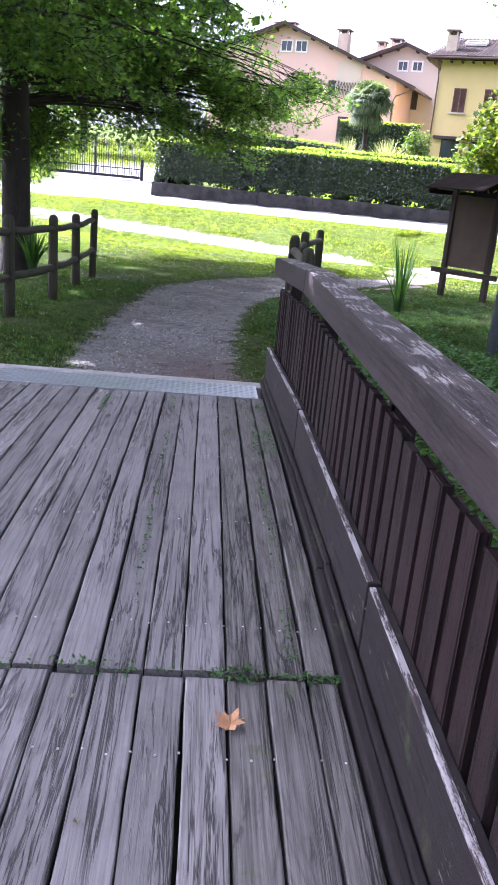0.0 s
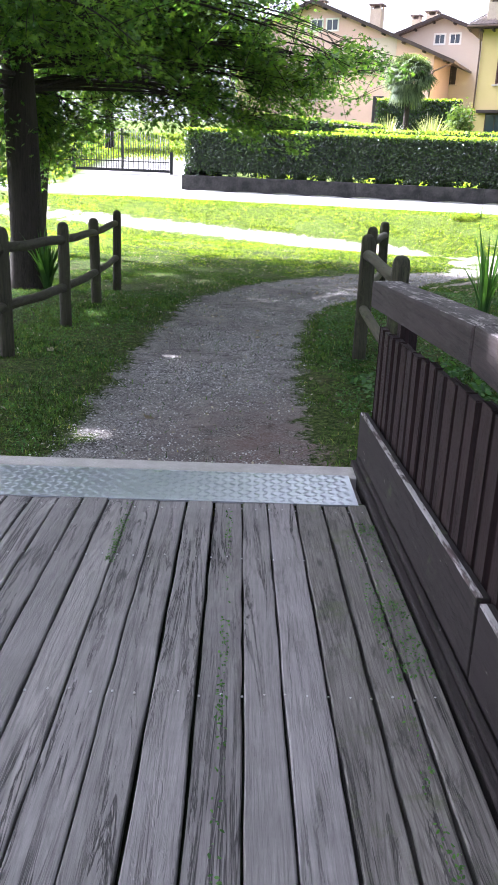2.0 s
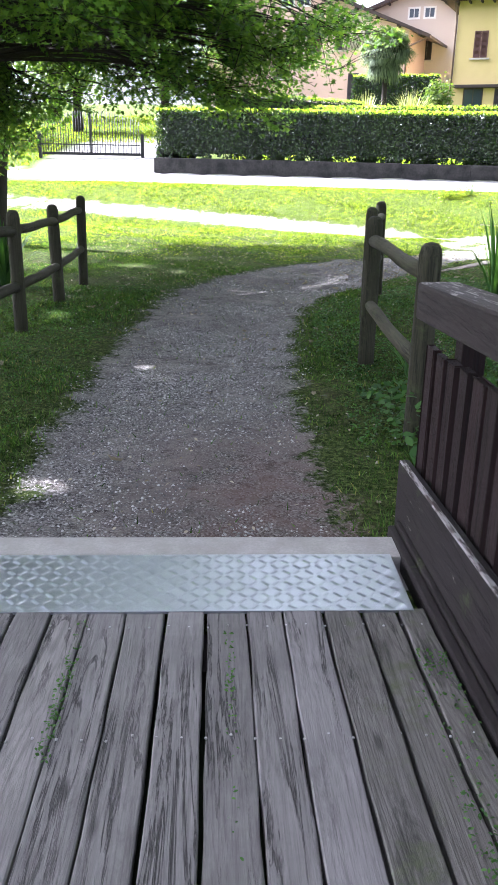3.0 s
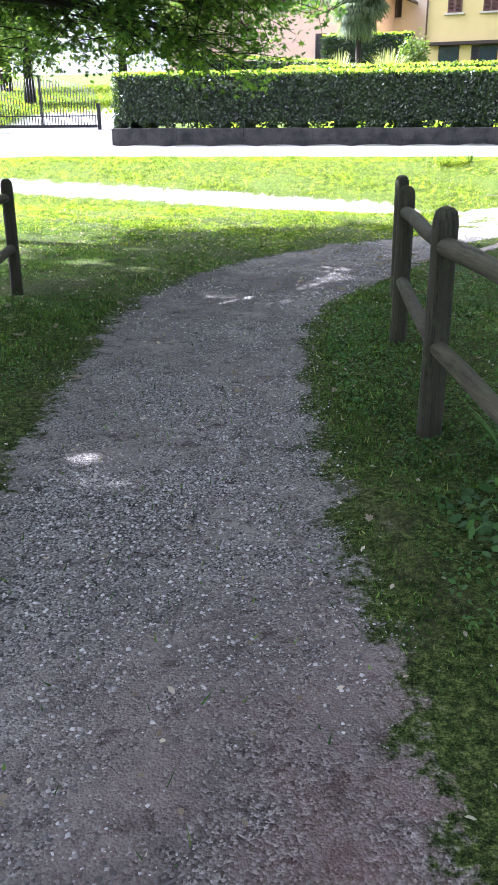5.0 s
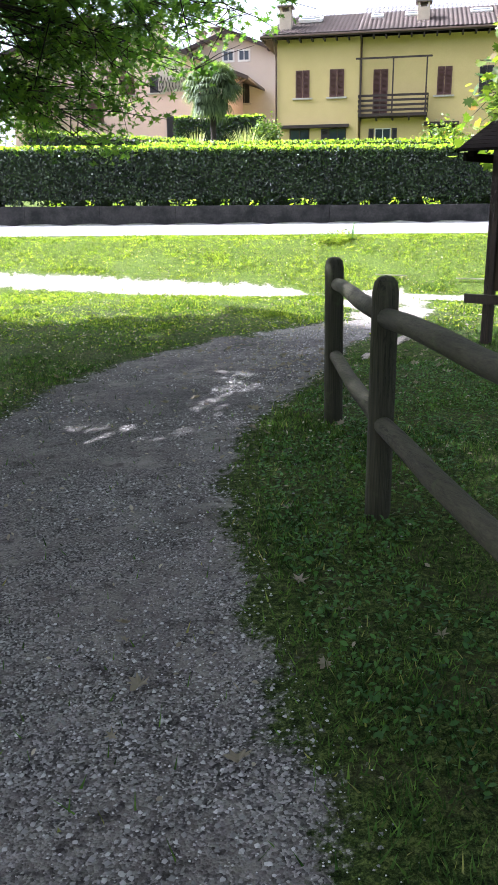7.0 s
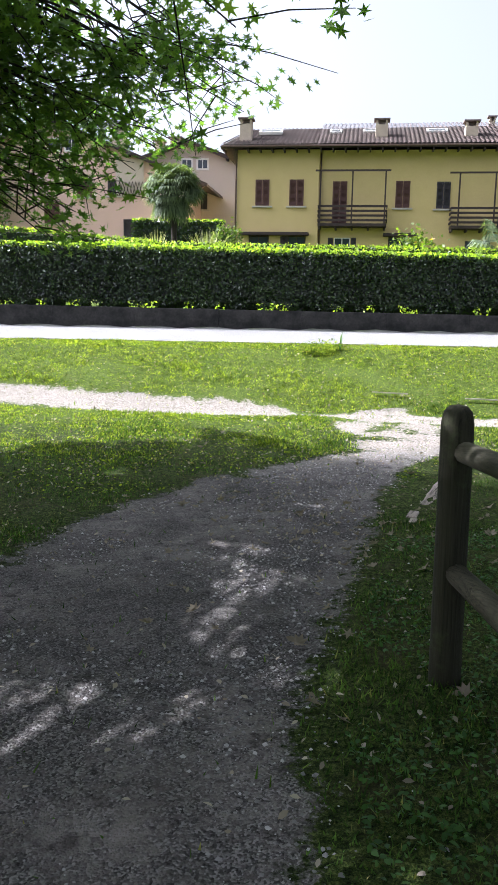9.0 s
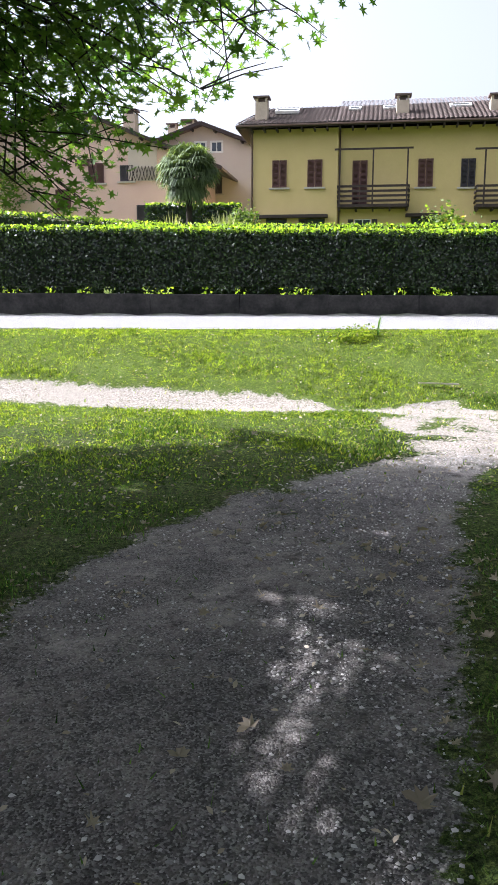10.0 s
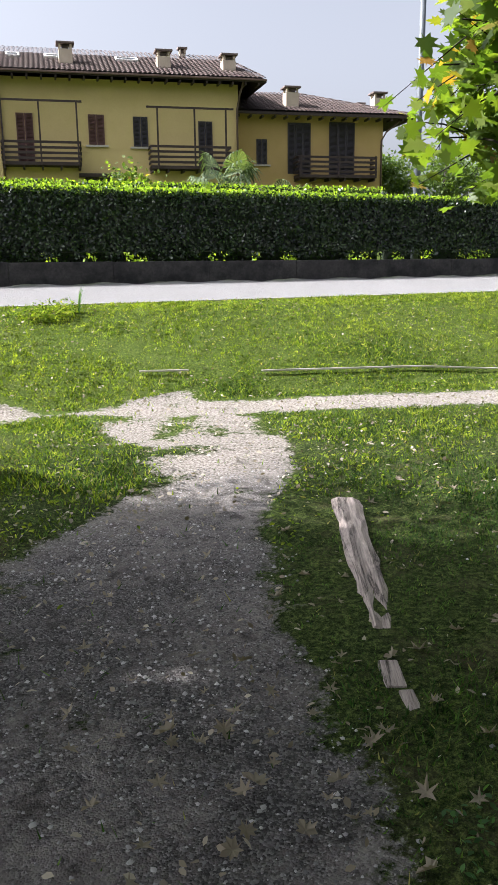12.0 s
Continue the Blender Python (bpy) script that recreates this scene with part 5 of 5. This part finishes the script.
for i, (x, y, h, w) in enumerate(((-9, 58, 8, 7), (-4, 66, 9, 7), (-15, 52, 9, 9), (-22, 60, 11, 10), (-13, 72, 10, 10), (1, 78, 7, 7), (-20, 44, 7, 6), (-28, 50, 10, 9))):
    far_tree(x, y, float(land(x, y)) - .1, h, w, 40 + i, leaf=0.26)
for i, (x, y, h, w) in enumerate(((50, 57, 5.2, 5), (54, 55, 5.4, 6), (58, 54, 5.6, 6), (47, 60, 4.6, 4), (62, 52, 5.5, 6), (67, 50, 6, 7))):
    far_tree(x, y, float(land(x, y)) - .2, h, w, 60 + i, leaf=0.3, count=3000, label="distant dark rounded garden tree")
far_tree(15.2, 37.9, 1.1, 3.1, 2.4, 80, "leaf_maple", 0.16, 3500, "rounded light green shrub behind the hedge", "garden_shrub")
far_tree(19.0, 43.5, 1.9, 2.0, 2.2, 81, "leaf_far", 0.16, 1500, "small shrub behind the hedge", "garden_shrub")
far_tree(13.3, 56, 3.0, 3.0, 2.2, 82, "leaf_far", 0.2, 1500, "small shrub against the beige house", "garden_shrub")


def fan_palm(x, y, z, h, n, radius, seed, label, skirt=0):
    ob = thing("fan_palm", (x, y, z), label=label, category="palm")
    r = random.Random(seed)
    tubes_part("trunk", [capped_tube([(0, 0, -.3), (.03, 0, h * .5), (0, .02, h)], [.16, .14, .13], 10)], M["bark"], ob)
    for k in range(n + skirt):
        old = k >= n
        az = k * 2.4 + r.uniform(-.2, .2)
        el = r.uniform(-.45, 1.15) if not old else r.uniform(-1.2, -.6)
        ln = radius * (r.uniform(.45, .62) if not old else .5)
        d = Vector((math.cos(az) * math.cos(el), math.sin(az) * math.cos(el), math.sin(el)))
        hub = Vector((0, 0, h)) + d * ln
        side = d.cross(Vector((0, 0, 1))).normalized()
        upv = side.cross(d)
        verts, faces = [], []
        m = 15
        for j in range(m):
            a = (j / (m - 1) - .5) * 3.7
            dd = d * math.cos(a) + side * math.sin(a)
            tip = hub + dd * radius * .5 * r.uniform(.85, 1.05) + Vector((0, 0, -.16 * radius * abs(math.sin(a)) - .12 * radius))
            w = (dd.cross(upv)).normalized() * radius * .03
            md = hub + dd * radius * .3 + upv * .02
            o = len(verts)
            verts += [hub, md - w, tip, md + w]
            faces += [(o, o + 1, o + 2, o + 3)]
        me = bpy.data.meshes.new("frond")
        me.from_pydata([tuple(v) for v in verts], [], faces)
        f = link_mesh("frond", me, M["palm"], ob)
        tubes_part("stalk", [capped_tube([(0, 0, h), tuple(hub)], [.02, .012], 5)], M["palm"], f)
    return ob


fan_palm(8.3, 47.8, float(land(8.2, 47.8)), 4.2, 90, 1.5, 5, "tall fan palm with a dense round crown", skirt=20)
fan_palm(18.4, 37.2, 1.05, 2.3, 20, 1.6, 6, "low fan palm with spreading green leaves behind the hedge")
fan_palm(20.7, 36.6, 1.0, 1.75, 14, 1.3, 7, "small fan palm behind the hedge")


def tuft(name, x, y, z, n, h, spread, width, mat, label, cat, seed):
    """A clump of long arching blades."""
    r = np.random.default_rng(seed)
    V, F = [], []
    for k in range(n):
        az, out = r.uniform(0, 6.283), spread * r.uniform(.1, 1)
        hh = h * r.uniform(.55, 1)
        d = np.array([math.cos(az), math.sin(az), 0])
        s = np.array([-d[1], d[0], 0]) * width
        o = len(V)
        for i in range(5):
            t = i / 4
            c = d * (0.05 + out * t ** 1.6) + np.array([0, 0, hh * (t - .12 * t * t * (1 + out))])
            w = s * (1 - t ** 2) * .5
            V += [c - w, c + w]
        F += [(o + 2 * i, o + 2 * i + 1, o + 2 * i + 3, o + 2 * i + 2) for i in range(4)]
    ob = array_mesh(name, np.array(V), np.array(F), 4, M[mat])
    ob.location = (x, y, z)
    return tagged(ob, label, cat)


tuft("spiky_plant", 3.2, 13.4, float(land(3.2, 13.4)), 40, 1.6, .6, .045, "weed", "clump of tall spiky sword-shaped leaves in the grass", "plant", 3)
tuft("spiky_plant", 1.32, 9.75, float(land(1.3, 9.7)), 22, .32, .25, .022, "weed", "small tuft of bladed leaves by the fence post", "plant", 4)
tuft("pampas_grass", 7.1, 45.8, float(land(7.1, 45.8)), 240, 3.1, 1.0, .06, "plume", "pale silvery grass clump behind the hedge", "plant", 5)
tuft("pampas_grass", 9.2, 45.2, float(land(9.2, 45.2)), 340, 3.3, 1.5, .06, "plume", "large pale feathery grass clump behind the hedge", "plant", 6)

# ---- poles ----
pole = thing("street_pole", (20.8, 31.1, .6), label="tall grey steel pole behind the hedge", category="pole")
tubes_part("shaft", [capped_tube([(0, 0, -.3), (0, 0, 4), (.05, 0, 11)], [.11, .1, .075], 12)], M["steel_grey"], pole)
lamp = thing("street_lamp", (64, 63.3, 3.5), label="distant street lamp with a curved arm", category="street lamp")
tubes_part("shaft", [capped_tube([(0, 0, 0), (0, 0, 8.5), (.25, 0, 10), (1.1, -.3, 10.8), (2.2, -.6, 11)], [.1, .08, .07, .06, .05], 8)], M["steel_grey"], lamp)
box_part("lamp_head", (2.1, 2.8, -.75, -.5, 10.93, 11.08), M["steel_grey"], lamp, .03)
sp = thing("grey_post", (3.47, 9.5, 0), label="grey painted steel post in the undergrowth beside the bridge", category="post")
tubes_part("shaft", [capped_tube([(0, 0, -.6), (0, 0, 2.6)], [.06, .06], 16)], M["steel_grey"], sp)

# ---- notice board ----
sgn = thing("notice_board", (5.09, 17.5, 0), -53, "dark timber notice board with a small pitched roof, seen from behind", "notice board")
_sw = 1.09
for xx in (0, _sw):
    zb = float(land(5.1, 17.5)) - .2
    box_part("post", (xx - .055, xx + .055, -.055, .055, zb, 1.9), M["sign_wood"], sgn, .006)
    for side in (-1, 1):
        bm = bmesh.new()
        beam(bm, (xx, side * .06, 1.98), (xx, side * .82, 1.68), .06, .08)
        part("rafter", bm, M["sign_roof"], sgn)
    box_part("tie_beam", (xx - .09, xx - .058, -.8, .78, 1.6, 1.69), M["sign_roof"], sgn)
box_part("cross_bar", (-.28, _sw + .3, -.1, -.058, -.01, .1), M["sign_wood"], sgn, .005)
box_part("panel", (.06, _sw - .06, -.02, .02, .14, 1.62), M["sign_panel"], sgn, .003)
for side in (-1, 1):
    for k in range(7):
        t0, t1 = k / 7, (k + 1) / 7 - .012
        bm = bmesh.new()
        w = .9 if side < 0 else .84
        ya, yb = side * w * t0, side * w * t1
        za, zb2 = 2.06 - .34 * t0, 2.06 - .34 * t1
        slab(bm, [(-.12, ya, za), (-.12, yb, zb2), (_sw + .2, yb, zb2), (_sw + .2, ya, za)], .03)
        part("roof_board", bm, M["sign_roof"], sgn)

# ---- timber in the ground ----
lg = thing("split_log", (0, 0, 0), label="pale split log let into the ground across the path edge", category="log")
lg.matrix_basis = pose(4.36, 18.23, float(land(4.36, 18.23)) + .012, 0, 0, -41.5 + 180)
bm = bmesh.new()
_ll, _w = [], random.Random(5)
for k in range(15):
    _y = -.96 + 2.02 * k / 14
    _h = .1 * (1 - .3 * k / 14) * _w.uniform(.9, 1.06)
    _ll.append([bm.verts.new((_x + _w.uniform(-.008, .008), _y + _w.uniform(-.02, .02), _z + _w.uniform(-.006, .006))) for _x, _z in ((-_h, -.04), (-_h, .006), (-_h * .5, .02), (.0, .012), (_h * .5, .022), (_h, .004), (_h, -.04))])
for _p, _q in zip(_ll, _ll[1:]):
    for k in range(7):
        bm.faces.new((_p[k], _p[(k + 1) % 7], _q[(k + 1) % 7], _q[k]))
bm.faces.new(_ll[0])
bm.faces.new(_ll[-1][::-1])
bmesh.ops.recalc_face_normals(bm, faces=bm.faces)
part("timber", bm, M["log"], lg)
bm = bmesh.new()
beam(bm, (.03, 1.36, .008), (.02, 1.56, .003), .085, .04, .012)
beam(bm, (-.01, 1.58, .004), (-.03, 1.78, -.004), .06, .035, .01)
part("broken_end", bm, M["log"], lg)


def bank_edging(x0, y0, x1, y1, w):
    bm = bmesh.new()
    k = max(2, int(math.hypot(x1 - x0, y1 - y0) / .5))
    pts = [(x0 + (x1 - x0) * i / k, y0 + (y1 - y0) * i / k) for i in range(k + 1)]
    for (xa, ya), (xb, yb) in zip(pts, pts[1:]):
        beam(bm, (xa, ya, float(land(xa, ya)) + .062), (xb, yb, float(land(xb, yb)) + .062), w * 1.3, .012, .004)
    ob = part("timber_edging", bm, M["sill"])
    return tagged(ob, "thin pale timber strip half sunk in the grass bank", "edging")


bank_edging(6.2, 23.5, 6.75, 23.27, .03)
bank_edging(7.6, 22.85, 11.6, 21.2, .035)

# ---- ground cover ----
def scatter(seed, n, x0, x1, y0, y1, test):
    r = np.random.default_rng(seed)
    x, y = r.uniform(x0, x1, n), r.uniform(y0, y1, n)
    k = test(x, y, r)
    return x[k], y[k], r


def blades(name, seed, n, region, test, h, w, mat, label, lean=.5):
    x, y, r = scatter(seed, n, *region, test)
    n = len(x)
    clump = 0.9 + 0.25 * np.sin(x * 1.7 + 1) * np.sin(y * 1.3) + 0.3 * np.sin(x * 5.1) * np.sin(y * 4.3 + 2)
    z = land(x, y) - .008
    hh = r.uniform(h[0], h[1], n) * np.clip(clump, .35, 1.4)
    az = r.uniform(0, 6.283, n)
    s = np.stack([np.cos(az), np.sin(az), np.zeros(n)], 1) * r.uniform(.6, 1.2, n)[:, None] * w
    tip = np.stack([r.normal(0, lean, n) * hh, r.normal(0, lean, n) * hh, hh], 1)
    b = np.stack([x, y, z], 1)
    V = np.stack([b - s, b + s, b + tip], 1).reshape(-1, 3)
    ob = array_mesh(name, V, np.arange(3 * n).reshape(n, 3), 3, M[mat])
    return tagged(ob, label, "grass", kind="stuff")


def off_gravel(x, y, r):
    g, s, d = gravel_mask(x, y)
    patchy = 0.5 + 0.5 * np.sin(x * 3.1 + 2 * np.sin(y * 1.9)) * np.sin(y * 2.7 + x)
    thin = np.where((y > 11.5) & (y < 19.5), 0.55 + .4 * patchy, 1.0)
    dry = np.where((y > 18.5) & (d < 22.7), 0.4 + 0.45 * patchy, 1.0)
    edge = np.clip((0.56 - g) / 0.5, 0.035, 1) ** 1.3
    _lx, _ly = (x - 4.36) * .749 - (y - 18.23) * .663, -(x - 4.36) * .663 - (y - 18.23) * .749
    free = ~((np.abs(_lx) < .06) & (_ly > -.95) & (_ly < 1.75))
    return free & (r.uniform(0, 1, len(x)) < edge * thin * dry) & ~((np.abs(x + .8) < 1.45) & (y < 6.6)) & ~road_mask(x, y)


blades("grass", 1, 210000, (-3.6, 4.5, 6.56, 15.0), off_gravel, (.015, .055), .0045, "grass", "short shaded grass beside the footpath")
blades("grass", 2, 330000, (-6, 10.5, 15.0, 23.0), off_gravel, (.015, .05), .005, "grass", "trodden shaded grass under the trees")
blades("lawn", 3, 430000, (-12, 19, 17.5, 30), lambda x, y, r: off_gravel(x, y, r) & (ACROSS[0] * x + ACROSS[1] * y < 27.3) & (ACROSS[0] * x + ACROSS[1] * y > 19.3 + 1.6 * r.uniform(0, 1, len(x))), (.02, .06), .009, "grass_sunlit", "bright sunlit grass bank below the road", .6)
blades("lawn", 4, 40000, (-30, 4, 38, 75), lambda x, y, r: (ACROSS[0] * x + ACROSS[1] * y > 45) | ((x < -8)), (.08, .18), .04, "grass_sunlit", "sunlit lawn beyond the gate")


def weeds(name, seed, n, region, test, size, hmax, label, mat="weed"):
    x, y, r = scatter(seed, n, *region, test)
    n = len(x)
    z = land(x, y) + r.uniform(0, 1, n) ** 2 * hmax * (0.5 + 0.5 * np.sin(x * 2.2) * np.sin(y * 1.7 + 1))
    V, F = leaves_at(np.stack([x, y, z + .005], 1), np.tile([0, 0, 1.0], (n, 1)), r, size, size * .62, .45, [(0, -.5, 0), (.42, -.15, .06), (.4, .2, .06), (0, .55, -.05), (-.4, .2, .06), (-.42, -.15, .06)])
    return tagged(array_mesh(name, V, F, 6, M[mat]), label, "weeds", kind="stuff")


weeds("weeds", 5, 24000, (.75, 6.5, 1.0, 9.5), lambda x, y, r: (x > .8), .07, .4, "tangle of broad-leaved weeds beside the bridge railing")
weeds("weeds", 6, 34000, (.6, 5.5, 8, 16.5), lambda x, y, r: (gravel_mask(x, y)[0] < .1) & (np.sin(x * 3) * np.sin(y * 2.3) > -.6), .028, .07, "low broad-leaved weeds under the log fence")
weeds("weeds", 7, 16000, (-4.0, -1.0, 6.6, 15), lambda x, y, r: (gravel_mask(x, y)[0] < .1), .022, .04, "low clover in the grass")
weeds("weeds", 8, 60000, (-8, 16, 18.5, 30), lambda x, y, r: off_gravel(x, y, r) & (ACROSS[0] * x + ACROSS[1] * y < 27.3), .036, .05, "clover in the sunlit bank", "grass_sunlit")
weeds("weeds", 9, 1900, (5.7, 6.6, 25.2, 26.1), lambda x, y, r: np.hypot((x - 6.1) / .45, (y - 25.65) / .3) < 1, .045, .22, "taller weed clump at the road edge", "grass_sunlit")
weeds("moss_and_seedlings", 10, 4200, (-.9, .46, 2.14, 2.3), lambda x, y, r: (np.abs(y - 2.214) < .016 + .03 * np.abs(np.sin(x * 7)) * (np.sin(x * 17) > -.3)) & (r.uniform(0, 1, len(x)) < .2 + .35 * (np.abs(x - .27) < .22)), .014, .03, "moss and seedlings in the joint of the deck").location.z = 0.497
weeds("leaf_litter", 43, 2600, (-3, 12, 19.0, 26.5), lambda x, y, r: ~road_mask(x, y), .045, .04, "pale dry leaves scattered over the lawn", "dead_leaf")
weeds("leaf_litter", 41, 4200, (-3.5, 7.5, 12.5, 22.0), lambda x, y, r: r.uniform(0, 1, len(x)) < .35 + .65 * (np.sin(x * 1.9 + y) * np.sin(y * 1.3) > 0), .034, .006, "scattered bits of dry leaf on gravel and grass", "dead_leaf")
weeds("leaf_litter", 42, 500, (-3.2, 2.8, 6.7, 12.5), lambda x, y, r: x < 9, .026, .006, "scattered bits of dry leaf on gravel and grass", "dead_leaf")
_fl = tuft("wild_flower", 6.5, 25.6, float(land(6.5, 25.6)), 9, .45, .12, .02, "weed", "thin wild plant with white flowers at the road edge", "plant", 9)
for seed_, box_, wid in ((21, (.34, .45, 4.45, 5.7), .05), (22, (-.225, -.195, 2.6, 5.8), .01), (23, (.3, .34, 2.3, 5.6), .012), (24, (-.7, -.66, 5.2, 5.9), .012)):
    _m = weeds("deck_moss", seed_, int(4500 * (box_[1] - box_[0]) * (box_[3] - box_[2]) + 120), box_, lambda x, y, r: r.uniform(0, 1, len(x)) < .25 + .75 * (np.sin(y * 5 + x * 9) > -.1), .012, .008, "green moss growing in the seams of the deck")
    _v = np.empty(len(_m.data.vertices) * 3, dtype=np.float32)
    _m.data.vertices.foreach_get("co", _v)
    _v = _v.reshape(-1, 3)
    _v[:, 2] += [deck_z(a) - float(b) + .004 for a, b in zip(_v[:, 1], land(_v[:, 0], _v[:, 1]))]
    _m.data.vertices.foreach_set("co", _v.ravel())
tuft("ivy", TX + .35, TY - .25, -.4, 60, 1.1, .6, .05, "weed", "leafy shoots at the foot of the oak", "plant", 12)


def pebbles(name, seed, n, region, test, size, label, mat="pebble"):
    x, y, r = scatter(seed, n, *region, test)
    n = len(x)
    s = size[0] + (size[1] - size[0]) * r.uniform(0, 1, n) ** 3
    z = land(x, y) - .02 * gravel_mask(x, y)[0] + s * .18
    base = np.array([(1, 0, -.2), (.2, .9, -.2), (-.9, .3, -.2), (-.35, -.85, -.2), (.5, -.7, -.2), (.1, .05, .6)])
    tri = np.array([(0, 1, 5), (1, 2, 5), (2, 3, 5), (3, 4, 5), (4, 0, 5)])
    T = base[None] * r.uniform(.65, 1.25, (n, 6, 3)) * s[:, None, None]
    a = r.uniform(0, 6.283, n)
    c, sn = np.cos(a)[:, None], np.sin(a)[:, None]
    T = np.stack([T[..., 0] * c - T[..., 1] * sn, T[..., 0] * sn + T[..., 1] * c, T[..., 2]], -1)
    V = (T + np.stack([x, y, z], 1)[:, None, :]).reshape(-1, 3)
    F = (tri[None] + (np.arange(n) * 6)[:, None, None]).reshape(-1, 3)
    return tagged(array_mesh(name, V, F, 3, M[mat]), label, "gravel", kind="stuff")


def on_gravel(x, y, r):
    return r.uniform(0, 1, len(x)) < np.clip(gravel_mask(x, y)[0] * 1.2 - .1, .02, 1)


pebbles("gravel_stones", 31, 56000, (-1.8, 1.9, 6.55, 13.0), on_gravel, (.003, .011), "loose grey gravel stones on the path")
pebbles("gravel_stones", 32, 46000, (-1.5, 6.0, 13.0, 20.5), on_gravel, (.004, .014), "loose grey gravel stones on the path")

# ---- fallen leaves ----
def fallen_leaf(seed, template, size):
    r = random.Random(seed)
    bm = bmesh.new()
    ring = [bm.verts.new((x * size, y * size, size * (0.5 * abs(x) * r.uniform(.2, 1.8) + .4 * y * y * r.uniform(0, 2)))) for x, y, _ in template]
    mid = bm.verts.new((0, 0, size * .02))
    for a, b in zip(ring, ring[1:] + ring[:1]):
        bm.faces.new((mid, a, b))
    me = bpy.data.meshes.new("fallen_leaf")
    bm.to_mesh(me)
    bm.free()
    me.materials.append(M["dead_leaf"])
    return me


_lm = [fallen_leaf(i, OAK_LEAF if i % 2 else MAPLE_LEAF, s) for i, s in enumerate((.085, .1, .11, .09, .075, .1))]
rf = random.Random(77)
_n = 0
while _n < 296:
    x, y = rf.uniform(-3, 6.5), rf.uniform(11, 22.5) if rf.random() < .8 else rf.uniform(6.8, 12)
    if rf.random() < .4:
        x, y = rf.gauss(2.6, .8), rf.gauss(17.0, .9)
    ob = new("fallen_leaf", rf.choice(_lm))
    s = rf.uniform(.35, .95) if y < 14 else rf.uniform(.45, 1.1)
    ob.matrix_basis = pose(x, y, float(land(x, y)) + .012, rf.uniform(-30, 30), rf.uniform(-30, 30), rf.uniform(0, 360)) @ Matrix.Diagonal((s, s, s, 1))
    tagged(ob, "dry curled grey-brown leaf lying on the ground", "leaf", "fallen leaves")
    _n += 1
for x, y, s in ((.115, 1.97, 1.1), (-.34, 2.06, .35), (.22, 3.0, .3), (-.25, 1.6, .3), (.33, 4.6, .35)):
    ob = new("fallen_leaf", _lm[0])
    if s > .7:
        ob.data = _lm[0].copy()
        ob.data.materials.clear()
        ob.data.materials.append(M["brown_leaf"])
    ob.matrix_basis = pose(x, y, deck_z(y) + .008, 4, -6, 70 * s * 9) @ Matrix.Diagonal((s, s, s, 1))
    tagged(ob, "small dry leaf lying on the planks", "leaf", "fallen leaves")
